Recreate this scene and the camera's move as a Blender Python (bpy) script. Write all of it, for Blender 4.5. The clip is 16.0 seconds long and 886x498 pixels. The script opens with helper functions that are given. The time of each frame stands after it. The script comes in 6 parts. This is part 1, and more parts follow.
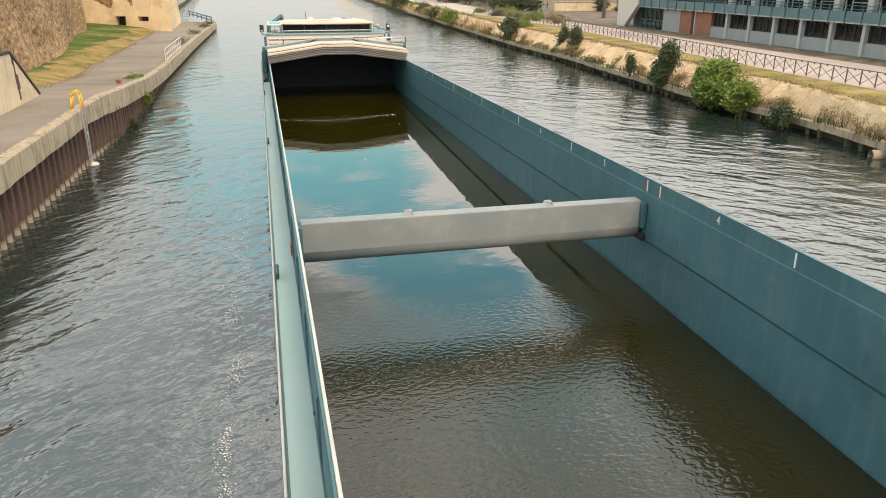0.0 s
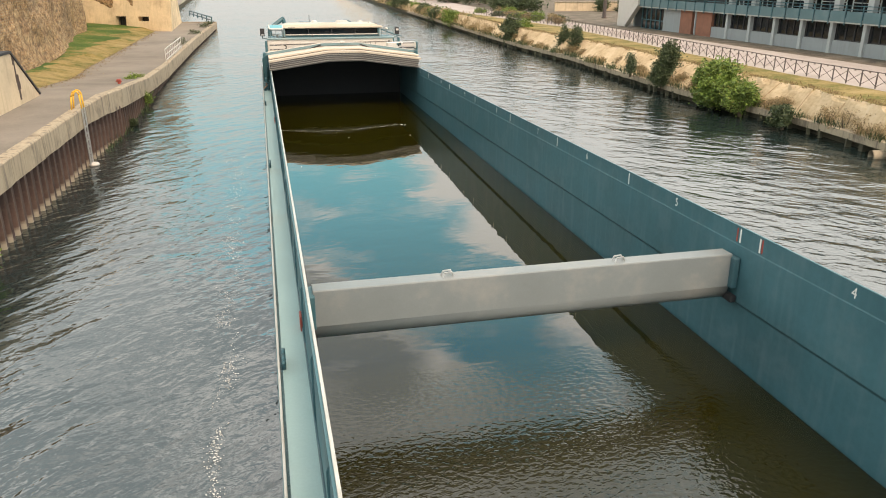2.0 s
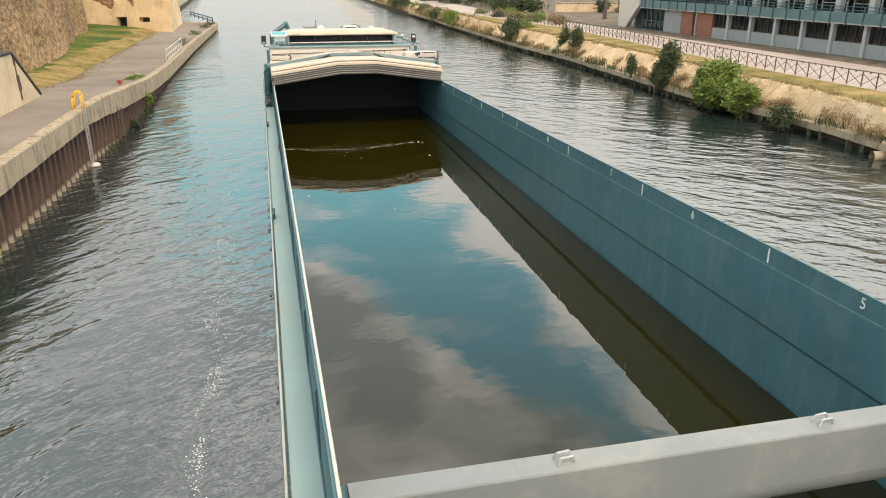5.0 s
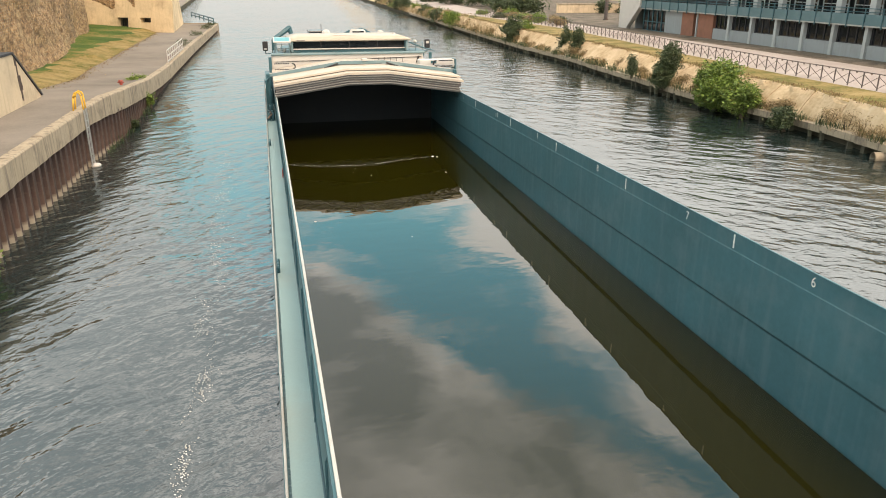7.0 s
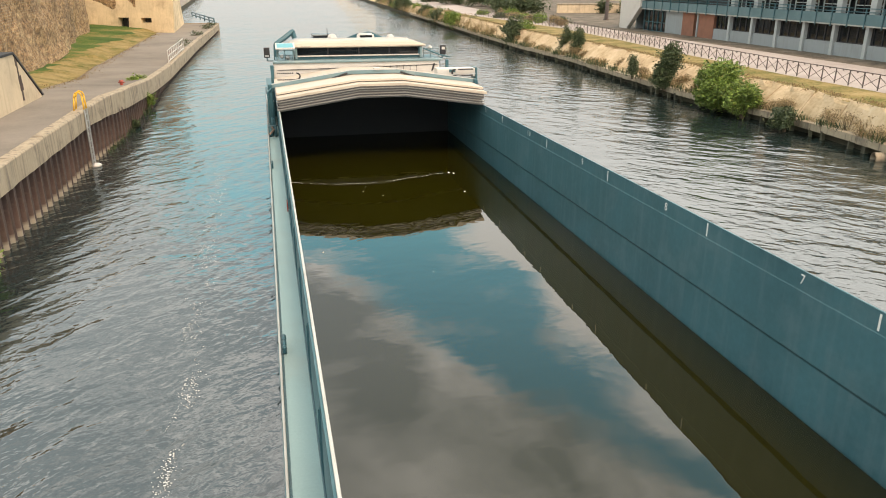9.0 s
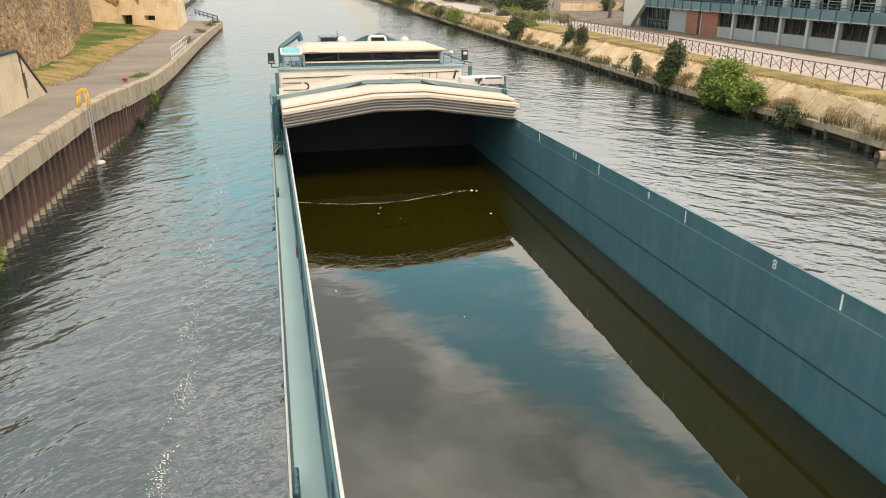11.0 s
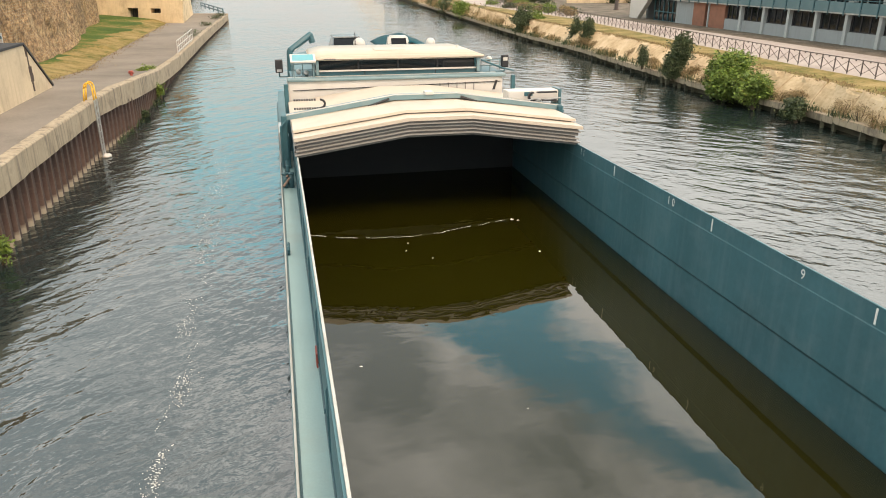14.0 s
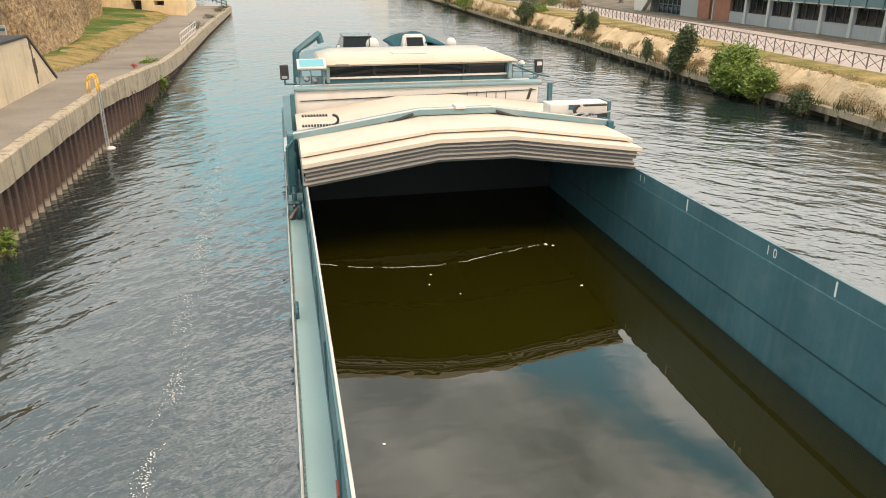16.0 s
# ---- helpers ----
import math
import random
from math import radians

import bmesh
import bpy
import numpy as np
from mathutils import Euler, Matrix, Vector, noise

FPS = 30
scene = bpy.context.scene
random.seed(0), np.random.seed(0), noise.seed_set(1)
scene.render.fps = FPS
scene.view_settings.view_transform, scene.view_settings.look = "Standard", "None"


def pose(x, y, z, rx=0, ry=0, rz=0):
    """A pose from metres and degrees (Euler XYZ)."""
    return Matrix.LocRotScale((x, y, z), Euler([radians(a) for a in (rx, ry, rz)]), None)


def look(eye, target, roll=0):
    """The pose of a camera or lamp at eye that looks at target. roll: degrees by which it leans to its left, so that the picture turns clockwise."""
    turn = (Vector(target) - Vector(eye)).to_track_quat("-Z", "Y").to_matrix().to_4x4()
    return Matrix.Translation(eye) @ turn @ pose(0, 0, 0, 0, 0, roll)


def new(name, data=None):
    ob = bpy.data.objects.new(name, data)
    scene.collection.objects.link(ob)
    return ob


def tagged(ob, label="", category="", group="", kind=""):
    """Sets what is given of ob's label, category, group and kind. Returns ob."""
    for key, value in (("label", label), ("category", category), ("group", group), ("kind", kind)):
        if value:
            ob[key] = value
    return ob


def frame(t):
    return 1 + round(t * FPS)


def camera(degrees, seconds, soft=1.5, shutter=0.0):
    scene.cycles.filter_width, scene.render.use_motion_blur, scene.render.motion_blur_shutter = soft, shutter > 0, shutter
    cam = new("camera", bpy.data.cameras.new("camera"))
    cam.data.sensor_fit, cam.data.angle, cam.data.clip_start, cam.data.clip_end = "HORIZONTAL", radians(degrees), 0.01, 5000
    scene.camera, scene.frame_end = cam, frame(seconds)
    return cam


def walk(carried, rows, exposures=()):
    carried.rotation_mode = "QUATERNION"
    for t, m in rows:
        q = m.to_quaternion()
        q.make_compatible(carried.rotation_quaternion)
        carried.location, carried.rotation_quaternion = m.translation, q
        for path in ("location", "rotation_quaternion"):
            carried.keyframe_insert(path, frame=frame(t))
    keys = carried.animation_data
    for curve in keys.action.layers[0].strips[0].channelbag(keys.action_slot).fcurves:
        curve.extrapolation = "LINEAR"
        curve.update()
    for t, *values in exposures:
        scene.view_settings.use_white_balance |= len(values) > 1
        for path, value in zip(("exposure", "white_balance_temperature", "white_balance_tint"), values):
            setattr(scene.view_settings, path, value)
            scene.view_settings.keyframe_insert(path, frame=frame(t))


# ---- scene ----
# ---- light and exposure values ----
EXPO = 0.19
SKY = 0.15
SUN = 2.6
SUN_EL, SUN_AZ = 52, 149
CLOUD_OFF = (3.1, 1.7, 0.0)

KELVIN, TINT = 8250, 27

# ---- camera and its walk ----
CAM_Z = 7.3
CAM_ROWS = [
    (0, 0.00, 20.50, 0.01),
    (0.5, 0.02, 20.49, 0.01),
    (1, 0.01, 20.49, 0.02),
    (1.5, 0.02, 20.49, 0.03),
    (2, 0.02, 20.49, 0.03),
    (2.5, 0.05, 20.49, 0.01),
    (3, 0.06, 20.49, 0.02),
    (3.5, 0.05, 20.50, 0.03),
    (4, 0.05, 20.48, 0.03),
    (6.5, 0.12, 20.39, 0.06),
    (7, 0.12, 20.38, 0.08),
    (7.5, 0.16, 20.38, 0.06),
    (8, 0.16, 20.38, 0.06),
    (8.5, 0.17, 20.38, 0.06),
    (9, 0.16, 20.37, 0.09),
    (11.5, 0.54, 20.63, 0.03),
    (12, 0.67, 20.73, -0.03),
    (12.5, 0.71, 20.82, 0.02),
    (13, 0.77, 20.92, 0.02),
    (13.5, 0.78, 20.94, -0.00),
    (14, 0.86, 21.07, -0.01),
    (14.5, 1.02, 21.44, -0.02),
    (15, 1.11, 21.60, -0.02),
    (15.5, 1.13, 21.63, -0.02),
    (16, 1.13, 21.60, 0.01),
]
BARGE_ROWS = [
    (0, 0.00, 13.39),
    (0.5, -0.88, 13.40),
    (1, -1.72, 13.40),
    (1.5, -2.54, 13.40),
    (2, -3.38, 13.40),
    (2.5, -4.20, 13.40),
    (3, -5.03, 13.40),
    (3.5, -5.85, 13.40),
    (4, -6.69, 13.40),
    (6.5, -10.97, 13.39),
    (7, -11.82, 13.39),
    (7.5, -12.67, 13.38),
    (8, -13.50, 13.38),
    (8.5, -14.34, 13.37),
    (9, -15.19, 13.37),
    (11.5, -19.51, 13.33),
    (12, -20.35, 13.32),
    (12.5, -21.16, 13.31),
    (13, -21.96, 13.30),
    (13.5, -22.76, 13.29),
    (14, -23.56, 13.28),
    (14.5, -24.38, 13.27),
    (15, -25.20, 13.25),
    (15.5, -26.02, 13.24),
    (16, -26.86, 13.23),
]


def cam_pose(yaw, down, roll):
    """Camera that faces +Y, turned left by yaw and tipped down."""
    return Matrix.Translation((0, 0, CAM_Z)) @ pose(0, 0, 0, 0, 0, yaw) @ pose(0, 0, 0, 90 - down, 0, 0) @ pose(0, 0, 0, 0, 0, roll)


cam = camera(62.18, 16.0, soft=1.0)
walk(cam, [(t, cam_pose(a, b, c)) for t, a, b, c in CAM_ROWS], [(0, EXPO, KELVIN, TINT), (16, EXPO, KELVIN, TINT)])


# ---- world and sun ----
def ramp_stops(ramp, stops):
    """Sets a colour ramp to grey values at the given places."""
    while len(ramp.elements) < len(stops):
        ramp.elements.new(1.0)
    for i, (pos, v) in enumerate(stops):
        ramp.elements[i].position = pos
        ramp.elements[i].color = (v, v, v, 1)


def sky_world():
    w = bpy.data.worlds.new("sky")
    scene.world = w
    w.use_nodes = True
    nt = w.node_tree
    n, l = nt.nodes, nt.links
    n.clear()
    out = n.new("ShaderNodeOutputWorld")
    bg = n.new("ShaderNodeBackground")
    sky = n.new("ShaderNodeTexSky")
    sky.sky_type, sky.sun_disc = "NISHITA", False
    sky.sun_elevation, sky.sun_rotation = radians(SUN_EL), radians(SUN_AZ)
    sky.air_density, sky.dust_density, sky.ozone_density = 1.0, 1.5, 1.0
    tc = n.new("ShaderNodeTexCoord")
    sep = n.new("ShaderNodeSeparateXYZ")
    l.new(tc.outputs["Generated"], sep.inputs[0])
    # clouds on a flat layer: direction divided by its height
    zc = n.new("ShaderNodeMath"); zc.operation = "MAXIMUM"; zc.inputs[1].default_value = 0.06
    l.new(sep.outputs["Z"], zc.inputs[0])
    dv = n.new("ShaderNodeVectorMath"); dv.operation = "DIVIDE"
    cz = n.new("ShaderNodeCombineXYZ")
    for i in range(3):
        l.new(zc.outputs[0], cz.inputs[i])
    l.new(tc.outputs["Generated"], dv.inputs[0]); l.new(cz.outputs[0], dv.inputs[1])
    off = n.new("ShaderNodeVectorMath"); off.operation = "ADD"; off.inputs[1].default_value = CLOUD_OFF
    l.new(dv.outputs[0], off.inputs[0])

    def math_node(op, a, b=None, c=None):
        nd = n.new("ShaderNodeMath"); nd.operation = op
        for i, v in enumerate((a, b, c)):
            if v is None:
                continue
            if isinstance(v, (int, float)):
                nd.inputs[i].default_value = v
            else:
                l.new(v, nd.inputs[i])
        return nd.outputs[0]

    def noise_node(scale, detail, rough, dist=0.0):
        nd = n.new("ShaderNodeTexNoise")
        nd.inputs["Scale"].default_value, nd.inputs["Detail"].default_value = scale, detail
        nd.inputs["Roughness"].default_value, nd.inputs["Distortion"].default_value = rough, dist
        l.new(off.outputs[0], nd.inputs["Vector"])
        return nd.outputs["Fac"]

    def span(v, a, b, lo=0.0, hi=1.0):
        nd = n.new("ShaderNodeMapRange"); nd.interpolation_type = "SMOOTHSTEP"
        for k, x in (("From Min", a), ("From Max", b), ("To Min", lo), ("To Max", hi)):
            nd.inputs[k].default_value = x
        l.new(v, nd.inputs["Value"])
        return nd.outputs[0]

    # a wedge of clear sky that narrows upwards, between broken cloud decks
    rel = n.new("ShaderNodeVectorMath"); rel.operation = "SUBTRACT"; rel.inputs[1].default_value = (-0.75, 3.5, 0)
    l.new(dv.outputs[0], rel.inputs[0])

    def dot(v):
        nd = n.new("ShaderNodeVectorMath"); nd.operation = "DOT_PRODUCT"; nd.inputs[1].default_value = v
        l.new(rel.outputs[0], nd.inputs[0])
        return nd.outputs["Value"]
    along, perp = dot((0.507, -0.863, 0)), dot((0.863, 0.507, 0))
    half = math_node("MINIMUM", math_node("MAXIMUM", math_node("MULTIPLY_ADD", along, -0.305, 0.75), 0.0), 0.85)
    rim = math_node("SUBTRACT", math_node("MAXIMUM", perp, math_node("MULTIPLY", perp, -1.6)), half)
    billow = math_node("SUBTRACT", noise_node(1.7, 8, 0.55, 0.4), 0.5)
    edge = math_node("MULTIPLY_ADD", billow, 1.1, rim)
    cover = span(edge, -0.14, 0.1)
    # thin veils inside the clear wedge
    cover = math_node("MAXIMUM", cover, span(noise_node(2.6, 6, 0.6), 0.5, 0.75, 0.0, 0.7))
    # towards the horizon the layer closes into haze
    haze = span(sep.outputs["Z"], 0.14, 0.25, 0.95, 0.0)
    mx = n.new("ShaderNodeMath"); mx.operation = "MAXIMUM"
    l.new(cover, mx.inputs[0]); l.new(haze, mx.inputs[1])
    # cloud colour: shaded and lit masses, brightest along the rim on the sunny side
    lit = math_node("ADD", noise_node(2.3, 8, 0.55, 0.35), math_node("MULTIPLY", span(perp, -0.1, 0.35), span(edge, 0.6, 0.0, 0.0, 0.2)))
    lit = math_node("ADD", lit, span(sep.outputs["Z"], 0.42, 0.2, 0.0, 0.12))
    lit = math_node("ADD", lit, span(perp, -0.9, 1.6, -0.03, 0.16))
    cr = n.new("ShaderNodeValToRGB")
    cr.color_ramp.elements[0].position, cr.color_ramp.elements[1].position = 0.4, 0.63
    cr.color_ramp.elements[0].color = (2.7, 3.9, 4.5, 1)
    cr.color_ramp.elements[1].color = (7.4, 9.2, 9.7, 1)
    l.new(lit, cr.inputs[0])
    mix = n.new("ShaderNodeMix"); mix.data_type = "RGBA"
    l.new(mx.outputs[0], mix.inputs["Factor"])
    tone = n.new("ShaderNodeVectorMath"); tone.operation = "MULTIPLY"; tone.inputs[1].default_value = (0.8, 2.2, 1.85)
    l.new(sky.outputs[0], tone.inputs[0])
    l.new(tone.outputs[0], mix.inputs["A"]); l.new(cr.outputs[0], mix.inputs["B"])
    # hazy air: bright low down, deeper towards the zenith
    gr = n.new("ShaderNodeValToRGB")
    ramp_stops(gr.color_ramp, [(0.0, 0.52), (0.14, 0.7), (0.3, 1.45), (0.48, 1.95), (0.66, 2.1), (0.84, 1.1), (1.0, 0.3)])
    l.new(sep.outputs["Z"], gr.inputs[0])
    gs = n.new("ShaderNodeVectorMath"); gs.operation = "SCALE"
    l.new(mix.outputs["Result"], gs.inputs[0]); l.new(gr.outputs["Color"], gs.inputs["Scale"])
    l.new(gs.outputs[0], bg.inputs["Color"])
    bg.inputs["Strength"].default_value = SKY
    l.new(bg.outputs[0], out.inputs[0])


sky_world()
sun = new("sun", bpy.data.lights.new("sun", "SUN"))
sun.data.energy, sun.data.angle, sun.data.color = SUN, radians(22), (1.0, 0.87, 0.7)
# towards the sun: azimuth from +Y clockwise
_az, _el = radians(SUN_AZ), radians(SUN_EL)
_dir = Vector((math.sin(_az) * math.cos(_el), math.cos(_az) * math.cos(_el), math.sin(_el)))
sun.matrix_world = look(Vector((0, 0, 40)) + _dir * 50, (0, 0, 40))


# ---- materials ----
def mat(name, col, rough=0.6, metal=0.0, var=0.25, scale=3.0, fine=40.0, bump=0.15, dirt=None, dirt_amt=0.0, dirt_scale=0.8,
        spec=0.5, stretch=(1, 1, 1), pieces=0.0, streak=0.0, waterline=None):
    """Painted, mineral or wooden surface: base colour varied at two scales, dirt patches, fine relief.
    pieces: how far whole objects differ. streak: rain streaks running down."""
    m = bpy.data.materials.new(name)
    m.use_nodes = True
    nt = m.node_tree
    n, l = nt.nodes, nt.links
    b = n["Principled BSDF"]
    tc = n.new("ShaderNodeTexCoord")
    mp = n.new("ShaderNodeMapping")
    mp.inputs["Scale"].default_value = stretch
    l.new(tc.outputs["Object"], mp.inputs[0])
    big = n.new("ShaderNodeTexNoise")
    big.inputs["Scale"].default_value, big.inputs["Detail"].default_value = scale, 6
    l.new(mp.outputs[0], big.inputs["Vector"])
    small = n.new("ShaderNodeTexNoise")
    small.inputs["Scale"].default_value, small.inputs["Detail"].default_value = fine, 3
    l.new(mp.outputs[0], small.inputs["Vector"])
    add = n.new("ShaderNodeMath"); add.operation = "MULTIPLY_ADD"
    add.inputs[1].default_value = 0.4
    l.new(small.outputs["Fac"], add.inputs[0]); l.new(big.outputs["Fac"], add.inputs[2])
    mr = n.new("ShaderNodeMapRange")
    mr.inputs["From Min"].default_value, mr.inputs["From Max"].default_value = 0.4, 1.0
    mr.inputs["To Min"].default_value, mr.inputs["To Max"].default_value = 1 - var, 1 + var
    l.new(add.outputs[0], mr.inputs["Value"])
    val = mr.outputs[0]
    if pieces:
        oi = n.new("ShaderNodeObjectInfo")
        pr = n.new("ShaderNodeMapRange")
        pr.inputs["To Min"].default_value, pr.inputs["To Max"].default_value = 1 - pieces, 1 + pieces
        l.new(oi.outputs["Random"], pr.inputs["Value"])
        pm = n.new("ShaderNodeMath"); pm.operation = "MULTIPLY"
        l.new(val, pm.inputs[0]); l.new(pr.outputs[0], pm.inputs[1])
        val = pm.outputs[0]
    sc = n.new("ShaderNodeVectorMath"); sc.operation = "SCALE"
    sc.inputs[0].default_value = col
    l.new(val, sc.inputs["Scale"])
    colour = sc.outputs[0]

    def lay(fac, c2, base):
        mx = n.new("ShaderNodeMix"); mx.data_type = "RGBA"
        l.new(fac, mx.inputs["Factor"]); l.new(base, mx.inputs["A"])
        mx.inputs["B"].default_value = (*c2, 1)
        return mx.outputs["Result"]

    if dirt:
        dn = n.new("ShaderNodeTexNoise")
        dn.inputs["Scale"].default_value, dn.inputs["Detail"].default_value = dirt_scale, 8
        dn.inputs["Roughness"].default_value = 0.65
        l.new(tc.outputs["Object"], dn.inputs["Vector"])
        dr = n.new("ShaderNodeMapRange")
        dr.inputs["From Min"].default_value, dr.inputs["From Max"].default_value = 0.5, 0.68
        dr.inputs["To Max"].default_value = dirt_amt
        l.new(dn.outputs["Fac"], dr.inputs["Value"])
        colour = lay(dr.outputs[0], dirt, colour)
        if streak:
            m2 = n.new("ShaderNodeMapping")
            m2.inputs["Scale"].default_value = (3.2, 3.2, 0.22)
            l.new(tc.outputs["Object"], m2.inputs[0])
            sn = n.new("ShaderNodeTexNoise")
            sn.inputs["Scale"].default_value, sn.inputs["Detail"].default_value = 1.6, 5
            l.new(m2.outputs[0], sn.inputs["Vector"])
            sr = n.new("ShaderNodeMapRange")
            sr.inputs["From Min"].default_value, sr.inputs["From Max"].default_value = 0.5, 0.7
            sr.inputs["To Max"].default_value = streak
            l.new(sn.outputs["Fac"], sr.inputs["Value"])
            colour = lay(sr.outputs[0], dirt, colour)
    if waterline:  # pale lime left by the water, ragged on top
        sp = n.new("ShaderNodeSeparateXYZ")
        l.new(tc.outputs["Object"], sp.inputs[0])
        wn = n.new("ShaderNodeMath"); wn.operation = "MULTIPLY_ADD"; wn.inputs[1].default_value = -0.9
        l.new(big.outputs["Fac"], wn.inputs[0]); l.new(sp.outputs["Z"], wn.inputs[2])
        wr = n.new("ShaderNodeMapRange")
        wr.inputs["From Min"].default_value, wr.inputs["From Max"].default_value = -0.2, -0.34
        wr.inputs["To Max"].default_value = 0.85
        l.new(wn.outputs[0], wr.inputs["Value"])
        colour = lay(wr.outputs[0], waterline, colour)
    l.new(colour, b.inputs["Base Color"])
    rr = n.new("ShaderNodeMapRange")
    rr.inputs["To Min"].default_value, rr.inputs["To Max"].default_value = max(rough - 0.12, 0.02), min(rough + 0.12, 1)
    l.new(big.outputs["Fac"], rr.inputs["Value"])
    l.new(rr.outputs[0], b.inputs["Roughness"])
    b.inputs["Metallic"].default_value = metal
    b.inputs["Specular IOR Level"].default_value = spec
    if bump:
        bp = n.new("ShaderNodeBump")
        bp.inputs["Strength"].default_value, bp.inputs["Distance"].default_value = bump, 0.03
        l.new(add.outputs[0], bp.inputs["Height"])
        l.new(bp.outputs[0], b.inputs["Normal"])
    return m


def water_mat(name, body, layers, rough=0.03, ior=1.333, axis=None):
    """Murky water: layers of ripples (scale, length of the crests, their turn, strength, distance), broken up by patches of calm."""
    m = bpy.data.materials.new(name)
    m.use_nodes = True
    nt = m.node_tree
    n, l = nt.nodes, nt.links
    b = n["Principled BSDF"]
    tc = n.new("ShaderNodeTexCoord")
    calm = n.new("ShaderNodeTexNoise")
    calm.inputs["Scale"].default_value, calm.inputs["Detail"].default_value = 0.12, 3
    l.new(tc.outputs["Object"], calm.inputs["Vector"])
    cm = n.new("ShaderNodeMapRange")
    cm.inputs["From Min"].default_value, cm.inputs["From Max"].default_value = 0.3, 0.7
    cm.inputs["To Min"].default_value, cm.inputs["To Max"].default_value = 0.3, 1.3
    l.new(calm.outputs["Fac"], cm.inputs["Value"])
    vec = tc.outputs["Object"]
    if axis:  # waves mirrored about a line: its heading in degrees and its offset
        a = radians(axis[0])
        vals = []
        for v, op in (((math.cos(a), math.sin(a), 0), "ABSOLUTE"), ((-math.sin(a), math.cos(a), 0), None)):
            dp = n.new("ShaderNodeVectorMath"); dp.operation = "DOT_PRODUCT"; dp.inputs[1].default_value = v
            l.new(vec, dp.inputs[0])
            o = dp.outputs["Value"]
            if op:
                sh = n.new("ShaderNodeMath"); sh.operation = "SUBTRACT"; sh.inputs[1].default_value = axis[1]
                l.new(o, sh.inputs[0])
                ab = n.new("ShaderNodeMath"); ab.operation = op
                l.new(sh.outputs[0], ab.inputs[0])
                o = ab.outputs[0]
            vals.append(o)
        cb = n.new("ShaderNodeCombineXYZ")
        l.new(vals[0], cb.inputs[0]); l.new(vals[1], cb.inputs[1])
        vec = cb.outputs[0]
    normal = None
    for scale, stretch, turn, strength, dist in layers:
        mp = n.new("ShaderNodeMapping"); mp.vector_type = "TEXTURE"
        mp.inputs["Rotation"].default_value = (0, 0, radians(turn))
        mp.inputs["Scale"].default_value = (stretch, 1, 1)
        l.new(vec, mp.inputs[0])
        no = n.new("ShaderNodeTexNoise")
        no.inputs["Scale"].default_value, no.inputs["Detail"].default_value = scale, 2.5
        no.inputs["Distortion"].default_value = 0.25
        l.new(mp.outputs[0], no.inputs["Vector"])
        st = n.new("ShaderNodeMath"); st.operation = "MULTIPLY"; st.inputs[1].default_value = strength
        l.new(cm.outputs[0], st.inputs[0])
        bp = n.new("ShaderNodeBump")
        bp.inputs["Distance"].default_value = dist
        l.new(st.outputs[0], bp.inputs["Strength"])
        l.new(no.outputs["Fac"], bp.inputs["Height"])
        if normal:
            l.new(normal, bp.inputs["Normal"])
        normal = bp.outputs[0]
    if normal:
        l.new(normal, b.inputs["Normal"])
    b.inputs["Base Color"].default_value = (*body, 1)
    b.inputs["Roughness"].default_value = rough
    b.inputs["IOR"].default_value = ior
    return m


def ground_mat(name, stops, scale=0.5, fine=12.0, bump=0.5, rough=0.95):
    """Soil, grass or gravel: a colour ramp over coarse patches mixed with fine grain."""
    m = bpy.data.materials.new(name)
    m.use_nodes = True
    nt = m.node_tree
    n, l = nt.nodes, nt.links
    b = n["Principled BSDF"]
    tc = n.new("ShaderNodeTexCoord")
    a = n.new("ShaderNodeTexNoise")
    a.inputs["Scale"].default_value, a.inputs["Detail"].default_value, a.inputs["Roughness"].default_value = scale, 9, 0.65
    l.new(tc.outputs["Object"], a.inputs["Vector"])
    g = n.new("ShaderNodeTexNoise")
    g.inputs["Scale"].default_value, g.inputs["Detail"].default_value = fine, 4
    l.new(tc.outputs["Object"], g.inputs["Vector"])
    ad = n.new("ShaderNodeMath"); ad.operation = "MULTIPLY_ADD"; ad.inputs[1].default_value = 0.45
    l.new(g.outputs["Fac"], ad.inputs[0]); l.new(a.outputs["Fac"], ad.inputs[2])
    rp = n.new("ShaderNodeValToRGB")
    while len(rp.color_ramp.elements) < len(stops):
        rp.color_ramp.elements.new(0.5)
    for e, (pos, c) in zip(rp.color_ramp.elements, stops):
        e.position, e.color = pos, (*c, 1)
    l.new(ad.outputs[0], rp.inputs[0])
    l.new(rp.outputs[0], b.inputs["Base Color"])
    b.inputs["Roughness"].default_value = rough
    b.inputs["Specular IOR Level"].default_value = 0.2
    bp = n.new("ShaderNodeBump")
    bp.inputs["Strength"].default_value, bp.inputs["Distance"].default_value = bump, 0.08
    l.new(ad.outputs[0], bp.inputs["Height"])
    l.new(bp.outputs[0], b.inputs["Normal"])
    return m


def glass_mat(name, col, rough=0.05):
    m = bpy.data.materials.new(name)
    m.use_nodes = True
    b = m.node_tree.nodes["Principled BSDF"]
    b.inputs["Base Color"].default_value = (*col, 1)
    b.inputs["Roughness"].default_value = rough
    b.inputs["IOR"].default_value = 1.5
    return m


